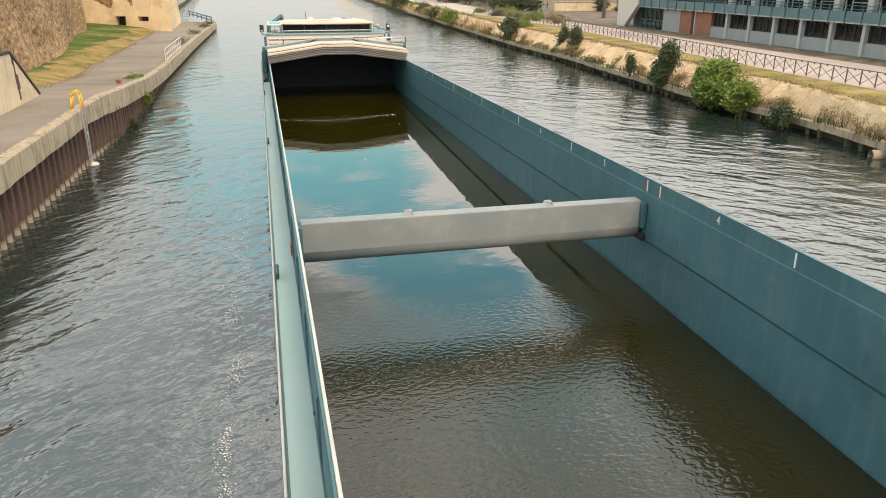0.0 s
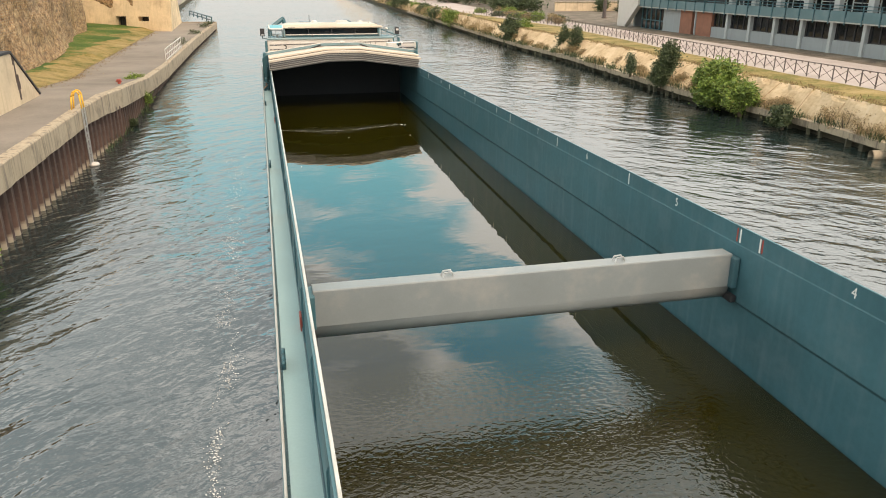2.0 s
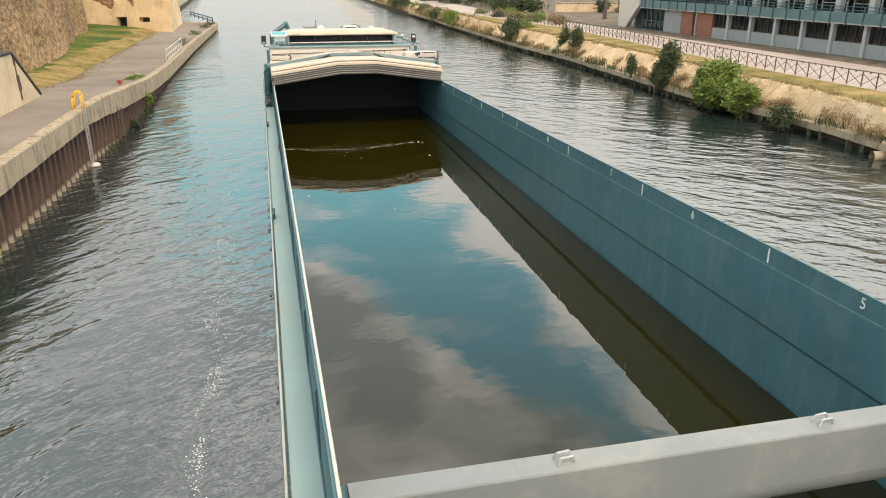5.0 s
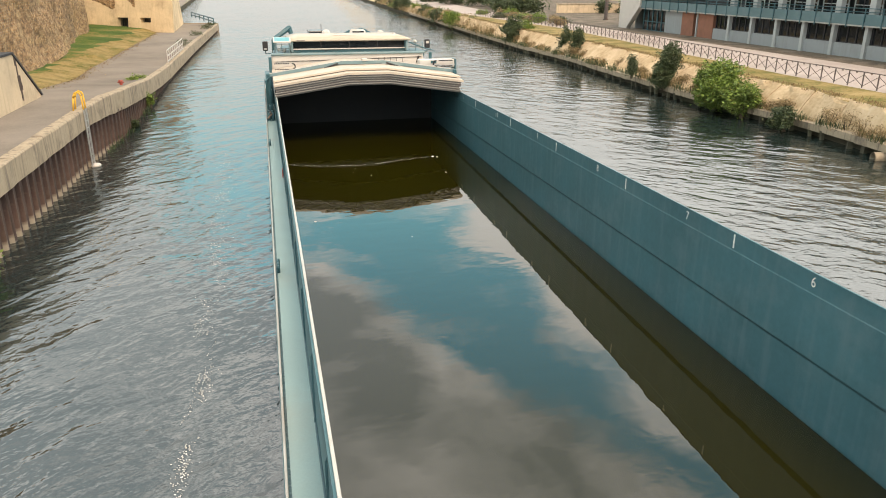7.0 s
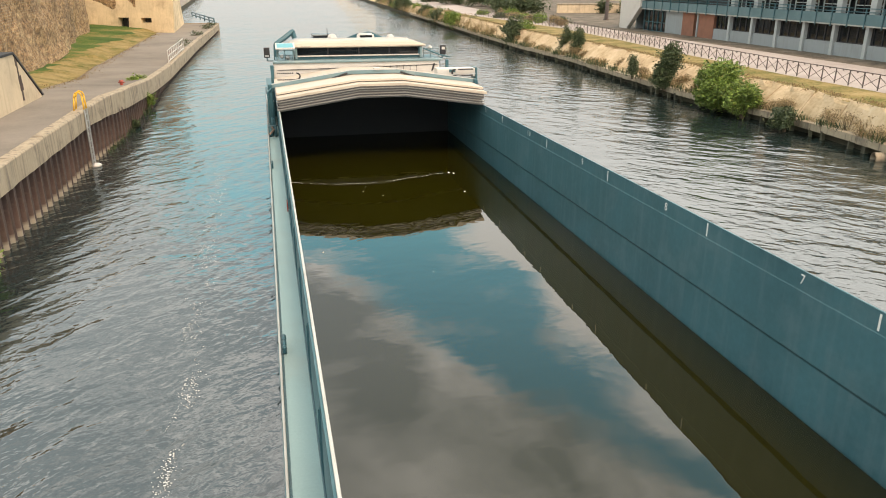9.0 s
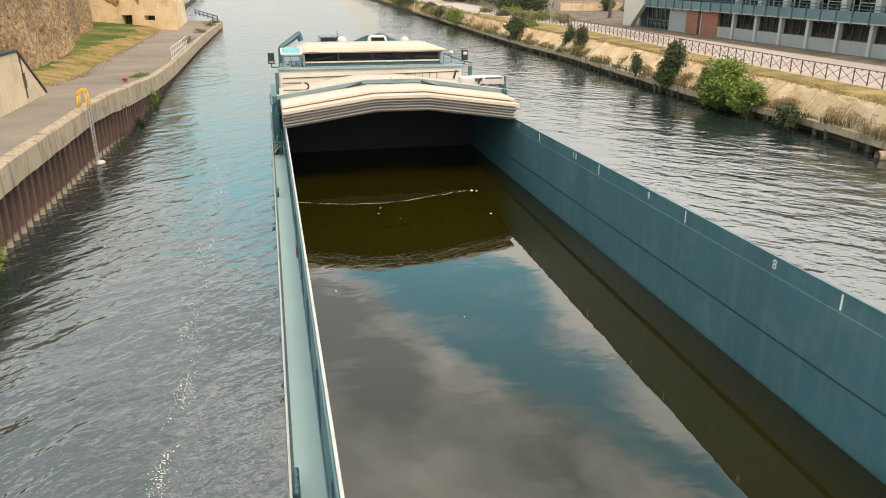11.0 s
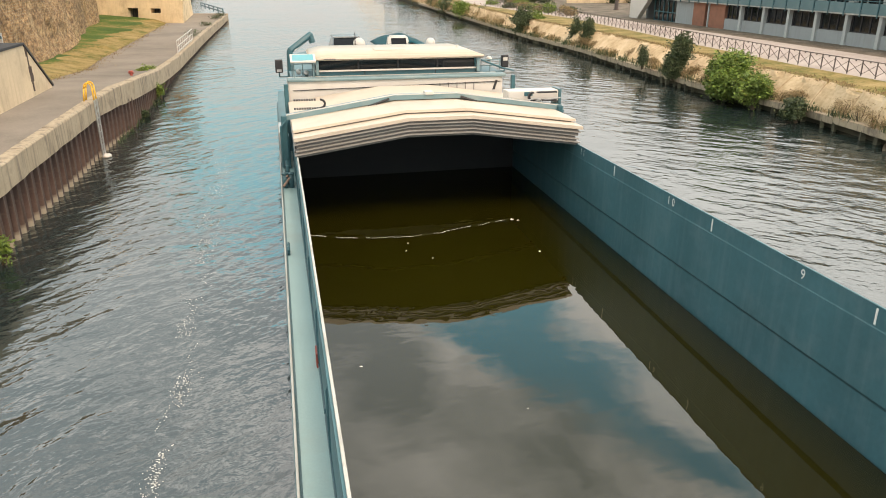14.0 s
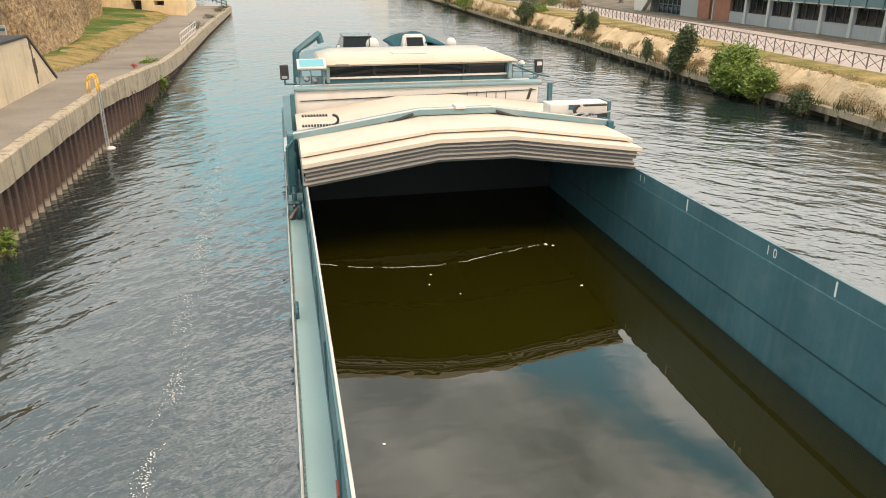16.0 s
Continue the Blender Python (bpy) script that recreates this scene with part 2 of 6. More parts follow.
M = {}
M["canal"] = water_mat("canal_water", (0.012, 0.024, 0.024), [(0.35, 1.6, -30, 0.4, 0.2), (1.35, 2.1, -50, 0.68, 0.13), (2.0, 1.7, -20, 0.6, 0.055), (6.5, 1.4, -40, 0.6, 0.022)], 0.03, ior=1.9, axis=(13.4, 4.2))
M["hold_water"] = water_mat("hold_water", (0.0155, 0.014, 0.001), [(0.5, 1.5, 0, 0.04, 0.1), (1.6, 1.5, 10, 0.1, 0.05)], 0.012, ior=1.5)


def ripple_zone(m, y_calm, y_rough):
    """Short ripples that fade out along the hold towards y_calm."""
    nt = m.node_tree
    n, l = nt.nodes, nt.links
    b = n["Principled BSDF"]
    tc = n.new("ShaderNodeTexCoord")
    sp = n.new("ShaderNodeSeparateXYZ")
    l.new(tc.outputs["Object"], sp.inputs[0])
    wob = n.new("ShaderNodeTexNoise")
    wob.inputs["Scale"].default_value, wob.inputs["Detail"].default_value = 0.9, 4
    l.new(tc.outputs["Object"], wob.inputs["Vector"])
    ad = n.new("ShaderNodeMath"); ad.operation = "MULTIPLY_ADD"; ad.inputs[1].default_value = 1.2
    l.new(wob.outputs["Fac"], ad.inputs[0]); l.new(sp.outputs["Y"], ad.inputs[2])
    mr = n.new("ShaderNodeMapRange")
    mr.inputs["From Min"].default_value, mr.inputs["From Max"].default_value = y_rough, y_calm
    mr.inputs["To Min"].default_value, mr.inputs["To Max"].default_value = 0.5, 0.0
    l.new(ad.outputs[0], mr.inputs["Value"])
    mp = n.new("ShaderNodeMapping")
    mp.inputs["Scale"].default_value = (0.75, 1, 1)
    l.new(tc.outputs["Object"], mp.inputs[0])
    no = n.new("ShaderNodeTexNoise")
    no.inputs["Scale"].default_value, no.inputs["Detail"].default_value = 11, 2
    l.new(mp.outputs[0], no.inputs["Vector"])
    bp = n.new("ShaderNodeBump")
    bp.inputs["Distance"].default_value = 0.026
    l.new(mr.outputs[0], bp.inputs["Strength"]); l.new(no.outputs["Fac"], bp.inputs["Height"])
    l.new(b.inputs["Normal"].links[0].from_socket, bp.inputs["Normal"])
    l.new(bp.outputs[0], b.inputs["Normal"])


ripple_zone(M["hold_water"], -4.4, -6.8)
M["hold_paint"] = mat("hold_paint", (0.038, 0.135, 0.16), 0.5, var=0.22, scale=0.7, fine=9, bump=0.06, dirt=(0.11, 0.2, 0.22), dirt_amt=0.4, dirt_scale=1.3, streak=0.35)
# near-black so that the shade beneath the hatch covers is in the colour
M["shaded_bulk_paint"] = mat("shaded_bulkhead_paint", (0.02, 0.026, 0.031), 0.7, var=0.2, scale=0.8, bump=0.05, dirt=(0.03, 0.035, 0.035), dirt_amt=0.4)
M["deck_paint"] = mat("deck_paint", (0.27, 0.42, 0.415), 0.5, var=0.12, scale=0.6, fine=30, bump=0.08, dirt=(0.3, 0.34, 0.3), dirt_amt=0.5, dirt_scale=0.35)
M["hull_paint"] = mat("hull_paint", (0.05, 0.13, 0.15), 0.45, var=0.2, scale=0.8, bump=0.05, dirt=(0.12, 0.1, 0.08), dirt_amt=0.4)
M["teal"] = mat("teal_paint", (0.028, 0.115, 0.14), 0.45, var=0.15, scale=1.5, bump=0.05, dirt=(0.14, 0.2, 0.2), dirt_amt=0.3)
M["teal_pale"] = mat("pale_teal_paint", (0.14, 0.24, 0.26), 0.45, var=0.12, scale=1.5, bump=0.05, dirt=(0.4, 0.4, 0.36), dirt_amt=0.3)
M["rim"] = mat("rim_steel", (0.45, 0.47, 0.44), 0.4, var=0.2, scale=2, bump=0.04, dirt=(0.25, 0.2, 0.15), dirt_amt=0.4)
M["beam"] = mat("beam_paint", (0.2, 0.235, 0.24), 0.5, var=0.1, scale=1.2, bump=0.05, dirt=(0.34, 0.33, 0.3), dirt_amt=0.4, dirt_scale=1.2)
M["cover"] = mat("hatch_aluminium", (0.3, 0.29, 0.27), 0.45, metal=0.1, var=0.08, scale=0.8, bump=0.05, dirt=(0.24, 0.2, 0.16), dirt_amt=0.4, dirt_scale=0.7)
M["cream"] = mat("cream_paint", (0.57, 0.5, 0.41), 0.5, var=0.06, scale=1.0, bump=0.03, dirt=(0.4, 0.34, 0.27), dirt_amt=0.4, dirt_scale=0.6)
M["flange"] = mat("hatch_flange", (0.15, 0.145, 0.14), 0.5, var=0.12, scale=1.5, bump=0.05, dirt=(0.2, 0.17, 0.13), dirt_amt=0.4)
M["white"] = mat("white_paint", (0.58, 0.56, 0.52), 0.45, var=0.05, scale=2.0, bump=0.03, dirt=(0.4, 0.38, 0.34), dirt_amt=0.35)
M["dark"] = mat("dark_rubber", (0.025, 0.027, 0.03), 0.6, var=0.2, scale=4, bump=0.05)
M["glass"] = glass_mat("dark_glass", (0.01, 0.013, 0.016))
M["steel"] = mat("galvanised_steel", (0.5, 0.52, 0.52), 0.4, metal=0.6, var=0.12, scale=3, bump=0.04)
M["yellow"] = mat("yellow_paint", (0.75, 0.42, 0.04), 0.5, var=0.12, scale=5, bump=0.03)
M["red"] = mat("red_paint", (0.38, 0.07, 0.05), 0.5, var=0.15, scale=6, bump=0.03)
M["mark"] = mat("marking_paint", (0.78, 0.78, 0.74), 0.6, var=0.12, scale=8, bump=0.02)
M["concrete"] = mat("weathered_concrete", (0.4, 0.33, 0.235), 0.85, var=0.25, scale=0.9, fine=14, bump=0.4, dirt=(0.12, 0.1, 0.08), dirt_amt=0.75, dirt_scale=0.9, streak=0.75)
M["mossy"] = mat("mossy_concrete", (0.1, 0.095, 0.06), 0.9, var=0.4, scale=3, fine=18, bump=0.4, dirt=(0.03, 0.035, 0.02), dirt_amt=0.7, dirt_scale=1.5, pieces=0.5)
M["pale_render"] = mat("pale_render", (0.6, 0.48, 0.33), 0.85, var=0.15, scale=0.7, fine=12, bump=0.25, dirt=(0.25, 0.19, 0.13), dirt_amt=0.45, dirt_scale=0.5, streak=0.3)
M["pile"] = mat("rusty_sheet_pile", (0.07, 0.04, 0.032), 0.75, var=0.35, scale=1.2, fine=16, bump=0.3, dirt=(0.17, 0.13, 0.1), dirt_amt=0.4, dirt_scale=0.9, streak=0.35, pieces=0.25, waterline=(0.4, 0.35, 0.27))
M["asphalt"] = ground_mat("path_asphalt", [(0.45, (0.15, 0.135, 0.115)), (0.75, (0.235, 0.21, 0.18)), (0.95, (0.28, 0.25, 0.21))], 0.25, 25, 0.15)
M["grass"] = ground_mat("verge_grass", [(0.55, (0.035, 0.08, 0.014)), (0.74, (0.065, 0.12, 0.022)), (0.82, (0.18, 0.15, 0.05)), (0.98, (0.34, 0.24, 0.1))], 0.24, 7, 0.8)
M["dry_grass"] = ground_mat("dry_grass", [(0.5, (0.06, 0.085, 0.02)), (0.64, (0.15, 0.135, 0.04)), (0.76, (0.27, 0.2, 0.08)), (0.95, (0.36, 0.27, 0.13))], 0.45, 6, 0.8)
M["slope"] = ground_mat("sandy_slope", [(0.45, (0.2, 0.13, 0.07)), (0.58, (0.44, 0.32, 0.19)), (0.8, (0.6, 0.46, 0.3)), (1.0, (0.66, 0.54, 0.38))], 0.5, 5, 0.7)
M["paving"] = ground_mat("pink_gravel_path", [(0.45, (0.3, 0.26, 0.24)), (0.75, (0.42, 0.37, 0.34)), (0.95, (0.48, 0.43, 0.4))], 0.3, 20, 0.15)
M["dirt"] = ground_mat("rubble_dirt", [(0.5, (0.06, 0.052, 0.04)), (0.7, (0.13, 0.11, 0.085)), (0.95, (0.24, 0.2, 0.16))], 0.5, 6, 0.6)
M["far_ground"] = ground_mat("far_ground", [(0.45, (0.1, 0.11, 0.05)), (0.7, (0.2, 0.18, 0.1)), (0.95, (0.28, 0.24, 0.15))], 0.1, 2, 0.4)
M["bed"] = ground_mat("canal_bed", [(0.4, (0.05, 0.05, 0.04)), (0.9, (0.1, 0.09, 0.06))], 0.4, 5, 0.3)


# ---- mesh helpers ----
def box(bm, x0, x1, y0, y1, z0, z1, bevel=0.0):
    m = Matrix.Translation(((x0 + x1) / 2, (y0 + y1) / 2, (z0 + z1) / 2)) @ Matrix.Diagonal((abs(x1 - x0), abs(y1 - y0), abs(z1 - z0), 1))
    vs = bmesh.ops.create_cube(bm, size=1, matrix=m)["verts"]
    if bevel:
        es = list({e for v in vs for e in v.link_edges})
        bmesh.ops.bevel(bm, geom=es, offset=bevel, segments=2, affect="EDGES", profile=0.5)


def tube(bm, a, b, r, seg=8, r2=None):
    a, b = Vector(a), Vector(b)
    d = b - a
    q = d.to_track_quat("Z", "Y").to_matrix().to_4x4()
    bmesh.ops.create_cone(bm, cap_ends=True, segments=seg, radius1=r, radius2=r if r2 is None else r2, depth=d.length,
                          matrix=Matrix.Translation((a + b) / 2) @ q)


def pipe(bm, pts, r, seg=8):
    for a, b in zip(pts, pts[1:]):
        tube(bm, a, b, r, seg)
    for p in pts[1:-1]:
        bmesh.ops.create_icosphere(bm, subdivisions=1, radius=r, matrix=Matrix.Translation(p))


def prism(bm, profile, axis, a, b):
    """Extrudes a closed outline. axis 'y': outline in (x, z); 'x': in (y, z); 'z': in (x, y)."""
    def at(p, s):
        return (p[0], s, p[1]) if axis == "y" else (s, p[0], p[1]) if axis == "x" else (p[0], p[1], s)
    va = [bm.verts.new(at(p, a)) for p in profile]
    vb = [bm.verts.new(at(p, b)) for p in profile]
    k = len(profile)
    bm.faces.new(va)
    bm.faces.new(vb[::-1])
    for i in range(k):
        bm.faces.new((va[i], vb[i], vb[(i + 1) % k], va[(i + 1) % k]))


def mesh_of(bm, name, material, smooth=False):
    bmesh.ops.recalc_face_normals(bm, faces=bm.faces)
    me = bpy.data.meshes.new(name)
    bm.to_mesh(me)
    bm.free()
    me.materials.append(material)
    if smooth:
        for f in me.polygons:
            f.use_smooth = True
    return me


def part(name, bm, material, parent=None, label="", smooth=False, shift=(0, 0, 0)):
    """Links a bmesh as one mesh object under a thing or a part."""
    if any(shift):
        bmesh.ops.translate(bm, vec=shift, verts=bm.verts)
    ob = new(name, mesh_of(bm, name, material, smooth))
    ob.parent = parent
    if label:
        ob["label"] = label
    return ob


def B():
    return bmesh.new()


def interp(poly, y):
    """x of a polyline of (x, y) at y."""
    if y <= poly[0][1]:
        (xa, ya), (xb, yb) = poly[0], poly[1]
    elif y >= poly[-1][1]:
        (xa, ya), (xb, yb) = poly[-2], poly[-1]
    else:
        for (xa, ya), (xb, yb) in zip(poly, poly[1:]):
            if ya <= y <= yb:
                break
    return xa + (xb - xa) * (y - ya) / (yb - ya)


# ---- the ground, cut by the canal ----
QUAY_Z, BANK_Z = 2.3, 1.9
QUAY = [(-8.2, 0.0), (-10.6, 12.0), (-12.6, 20.0), (-13.9, 26.3), (-14.75, 30.3), (-15.6, 35.2), (-17.6, 43.3), (-21.2, 58.5), (-25.5, 77.3), (-32.4, 109.0)]
QUAY_END = 109.0
QUAY_DROP = [(2.3, 33.0), (2.0, 37.7), (1.45, 45.0), (1.1, 55.0), (1.05, 77.0), (0.9, 109.0), (0.9, 300.0)]
COPING = [(0.33, 30.0), (0.46, 37.7), (0.6, 45.0), (0.85, 55.0), (0.85, 300.0)]  # share of the wall's height
GRASS_L = [(-18.5, 20.0), (-19.6, 36.0), (-21.9, 44.0), (-25.3, 54.0), (-28.6, 68.0), (-34.9, 93.9), (-39.0, 112.0), (-70.0, 180.0)]
WATER_R = [(22.5, 10.0), (18.6, 30.0), (17.5, 36.6), (16.2, 40.6), (14.7, 45.4), (13.0, 54.2), (10.7, 66.2), (7.0, 80.5), (-0.4, 117.4), (-24.9, 237.0)]
EDGE_R = [(23.6, 10.0), (19.2, 32.0), (18.2, 39.0), (17.0, 43.7), (14.0, 59.5), (11.3, 70.7), (8.2, 82.2), (1.0, 117.4), (-23.0, 237.0)]
RAIL_R = [(28.0, 10.0), (22.0, 37.0), (20.3, 43.7), (17.8, 57.3), (16.1, 68.8), (13.2, 85.0), (9.4, 97.0), (3.0, 117.4), (-21.0, 237.0)]
FACADE_R = [(40.3, 10.0), (29.7, 50.6), (20.2, 87.0), (12.4, 117.4), (-10.0, 237.0)]


def quay_z(y):
    """The path falls gently past the ladder."""
    return 2.3 if y < 33 else interp(QUAY_DROP, y)


def left_edge(y):
    """The quay's edge; past its end the bank steps back."""
    if y <= QUAY_END:
        return interp(QUAY, y)
    return -41 - (y - QUAY_END) * 0.28


def ground():
    bm = B()
    ys = [-400, -60, 0] + list(range(4, 30, 3)) + list(range(30, 96)) + list(range(96, 109, 3)) + [108.9, 109.1, 112, 117, 125, 140, 180, 237, 400, 900, 2500]
    rows = []
    for y in ys:
        xl, xg = left_edge(y), interp(GRASS_L, y)
        xg = min(xg, xl - 1.5)
        xw, xe, xr, xf = (interp(p, y) for p in (WATER_R, EDGE_R, RAIL_R, FACADE_R))
        xe = max(xe, xw + 0.9)
        q = quay_z(y)
        up = min(0.3, 2.3 - q)
        prof = [(-2500, q), (-150 + min(xl, 0), q), (xg - 30, q + 0.9 + up), (xg - 8, q + 0.5 + up), (xg - 2.2 + 2.2 * noise.noise(Vector((0, y * 0.21, 4))) + 1.3 * noise.noise(Vector((2, y * 0.8, 4))), q + 0.22 + up * 0.6), (xg, q + 0.02), (xg, q), (xl - 0.24, q), (xl - 0.22, q - 0.1),
                (xl - 0.2, -2.5), (xw + 0.46, -2.5), (xw + 0.5, 0.66), (xe, BANK_Z - 0.08), (xe + 0.35, BANK_Z), (xr - 0.25, BANK_Z), (xr + 0.1, BANK_Z), (xf - 3.2, BANK_Z), (xf + 40, BANK_Z), (2500, BANK_Z)]
        rows.append([bm.verts.new((x, y, z)) for x, z in prof])
    mats = ["far_ground", "far_ground", "grass", "grass", "dry_grass", "asphalt", "asphalt", "concrete", "bed", "bed", "bed", "slope", "dry_grass", "dry_grass", "paving", "paving", "dirt", "far_ground"]
    slot = {k: i for i, k in enumerate(dict.fromkeys(mats))}
    for a, b in zip(rows, rows[1:]):
        for i in range(len(a) - 1):
            f = bm.faces.new((a[i], a[i + 1], b[i + 1], b[i]))
            f.material_index = slot[mats[i]]
    me = bpy.data.meshes.new("ground")
    bmesh.ops.recalc_face_normals(bm, faces=bm.faces)
    bm.to_mesh(me)
    bm.free()
    for k in slot:
        me.materials.append(M[k])
    return tagged(new("ground", me), "canal banks with asphalt path, dry grass and sandy slope", "ground", kind="structure")


ground()


def canal():
    bm = B()
    vs = [bm.verts.new(p) for p in ((-300, -400, 0), (300, -400, 0), (300, 2500, 0), (-900, 2500, 0))]
    bm.faces.new(vs)
    ob = part("water", bm, M["canal"])
    return tagged(ob, "grey-green rippled canal water", "water", kind="structure")


canal()


# ---- left quay: coping, sheet piles, ladder ----
def quay_dir(y):
    d = Vector((left_edge(y + 0.3) - left_edge(y - 0.3), 0.6, 0))
    return d.normalized()


def quay_wall():
    root = tagged(new("quay_wall"), "weathered concrete coping over rusty sheet piling", "quay wall", kind="structure")
    rnd = random.Random(4)
    # coping blocks
    y = 6.0
    while y < 108:
        L = 3.0
        y2 = min(y + L - 0.02, 108.9)
        bm = B()
        a, b = Vector((left_edge(y), y, 0)), Vector((left_edge(y2), y2, 0))
        d = (b - a).normalized()
        nrm = Vector((d.y, -d.x, 0))
        jit = rnd.uniform(-0.015, 0.015)
        rings = []
        for k in range(7):  # worn, slightly chipped arrises
            p = a.lerp(b, k / 6)
            yk = y + (y2 - y) * k / 6
            zq = quay_z(yk) + 0.006
            th = zq * (0.33 if yk < 30 else interp(COPING, yk))
            prof = [(-0.22, jit), (0.13, jit), (0.17, -0.05), (0.17, -th + jit), (0.0, -th - 0.03), (-0.22, -th - 0.03)]
            rings.append([bm.verts.new(p + nrm * (u + (0.035 * noise.noise(Vector((p.x * 3, p.y * 3, z * 4))) if u > 0.05 else 0)) + Vector((0, 0, z + zq + (0.02 * noise.noise(Vector((p.y * 4, u * 9, z))) if u > 0.05 else 0)))) for u, z in prof])
        bm.faces.new(rings[0]), bm.faces.new(rings[-1][::-1])
        for va, vb in zip(rings, rings[1:]):
            for i in range(6):
                bm.faces.new((va[i], vb[i], vb[(i + 1) % 6], va[(i + 1) % 6]))
        part("coping_block", bm, M["concrete"], root)
        y += L
    # sheet piles: one trough and one crest each
    bm = B()
    w, dp = 0.62, 0.24
    prof = [(0, 0), (0.14, 0), (0.24, dp), (0.46, dp), (0.56, 0), (0.62, 0)]
    n = 6
    va = [bm.verts.new((dp - v, u, -1.2)) for u, v in prof]
    vb = [bm.verts.new((dp - v, u, 1.75)) for u, v in prof]
    for i in range(n - 1):
        bm.faces.new((va[i], va[i + 1], vb[i + 1], vb[i]))
    vc = [bm.verts.new((dp - v - 0.02, u, -1.2)) for u, v in prof]
    vd = [bm.verts.new((dp - v - 0.02, u, 1.75)) for u, v in prof]
    for i in range(n - 1):
        bm.faces.new((vc[i + 1], vc[i], vd[i], vd[i + 1]))
    me = mesh_of(bm, "sheet_pile", M["pile"])
    y = 8.0
    while y < 106:
        d = quay_dir(y)
        ob = new("sheet_pile", me)
        ob.parent = root
        ang = math.atan2(-d.x, d.y)
        ob.matrix_basis = Matrix.Translation((left_edge(y) - 0.12 + rnd.uniform(-0.012, 0.012), y, quay_z(y) * (1 - (0.33 if y < 30 else interp(COPING, y))) + 0.12 - 1.75)) @ pose(0, 0, 0, 0, 0, math.degrees(ang))
        y += w * d.y
    # closing return of the quay at its end
    bm = B()
    box(bm, -52, left_edge(108.9) + 0.15, 108.7, 109.1, -2, 1.0)
    part("end_wall", bm, M["concrete"], root)


quay_wall()


def quay_ladder():
    y = 29.2
    x = left_edge(y) + 0.24
    lad = tagged(new("quay_ladder"), "galvanised quay ladder with yellow grab hoops and a white float", "ladder")
    lad.matrix_world = Matrix.Translation((x, y, 0)) @ pose(0, 0, 0, 0, 0, 12)
    for s in (-0.17, 0.17):
        bm = B()
        tube(bm, (0, s, -0.4), (0, s, 2.35), 0.035)
        part("stile", bm, M["steel"], lad)
        bm = B()
        pipe(bm, [(0, s, 2.3), (-0.02, s, 2.88), (-0.07, s, 2.99), (-0.17, s, 3.03), (-0.26, s, 2.97), (-0.32, s, 2.8), (-0.38, s, 2.3)], 0.032, 10)
        part("grab_hoop", bm, M["yellow"], lad, "yellow painted grab hoop", smooth=True)
    for k in range(8):
        bm = B()
        tube(bm, (0, -0.17, 0.25 + 0.27 * k), (0, 0.17, 0.25 + 0.27 * k), 0.018, 6)
        part("rung", bm, M["steel"], lad)
    bm = B()
    bmesh.ops.create_uvsphere(bm, u_segments=14, v_segments=8, radius=0.2, matrix=Matrix.Translation((0.08, 0, 0.05)) @ Matrix.Diagonal((1, 1.2, 0.5, 1)))
    part("float", bm, M["white"], lad, "white plastic float", smooth=True)


quay_ladder()


def white_barrier():
    a, b = Vector((-20.95, 57.0, 1.1)), Vector((-23.5, 68.0, 1.07))
    d = b - a
    ob = tagged(new("barrier"), "white metal barrier with upright bars on the quay edge", "barrier")
    ob.matrix_world = Matrix.Translation(a) @ pose(0, 0, 0, 0, 0, math.degrees(math.atan2(d.y, d.x)))
    L = d.length
    for z in (0.12, 0.5, 0.92):
        bm = B()
        box(bm, 0, L, -0.03, 0.03, z - 0.03, z + 0.03)
        part("rail", bm, M["white"], ob)
    for k in range(10):
        x = L * k / 9
        bm = B()
        box(bm, x - 0.06, x + 0.06, -0.025, 0.025, -0.15, 0.95)
        part("bar", bm, M["white"], ob)


white_barrier()


def mooring_post():
    ob = tagged(new("mooring_post"), "small faded red mooring post on the path", "bollard")
    ob.matrix_world = Matrix.Translation((-17.2, 39.6, 1.84))
    bm = B()
    tube(bm, (0, 0, 0), (0, 0, 0.22), 0.08, 12)
    part("post", bm, M["red"], ob)
    bm = B()
    tube(bm, (0, 0, 0.2), (0, 0, 0.27), 0.13, 12, 0.1)
    tube(bm, (-0.17, 0, 0.15), (0.17, 0, 0.15), 0.03, 8)
    part("head", bm, M["red"], ob)


mooring_post()


def end_railing():
    ob = tagged(new("end_railing"), "low teal tube railing at the quay's end", "railing")
    a, b = Vector((-42.0, 127.5, 0.9)), Vector((-32.6, 108.1, 0.9))
    d = (b - a)
    ob.matrix_world = Matrix.Translation(a) @ pose(0, 0, 0, 0, 0, math.degrees(math.atan2(d.y, d.x)))
    for z in (0.35, 0.75):
        bm = B()
        tube(bm, (0, 0, z), (d.length, 0, z), 0.09, 8)
        part("rail", bm, M["teal"], ob)
    for k in range(6):
        bm = B()
        tube(bm, (d.length * k / 5, 0, 0), (d.length * k / 5, 0, 0.8), 0.08, 8)
        part("post", bm, M["teal"], ob)


end_railing()


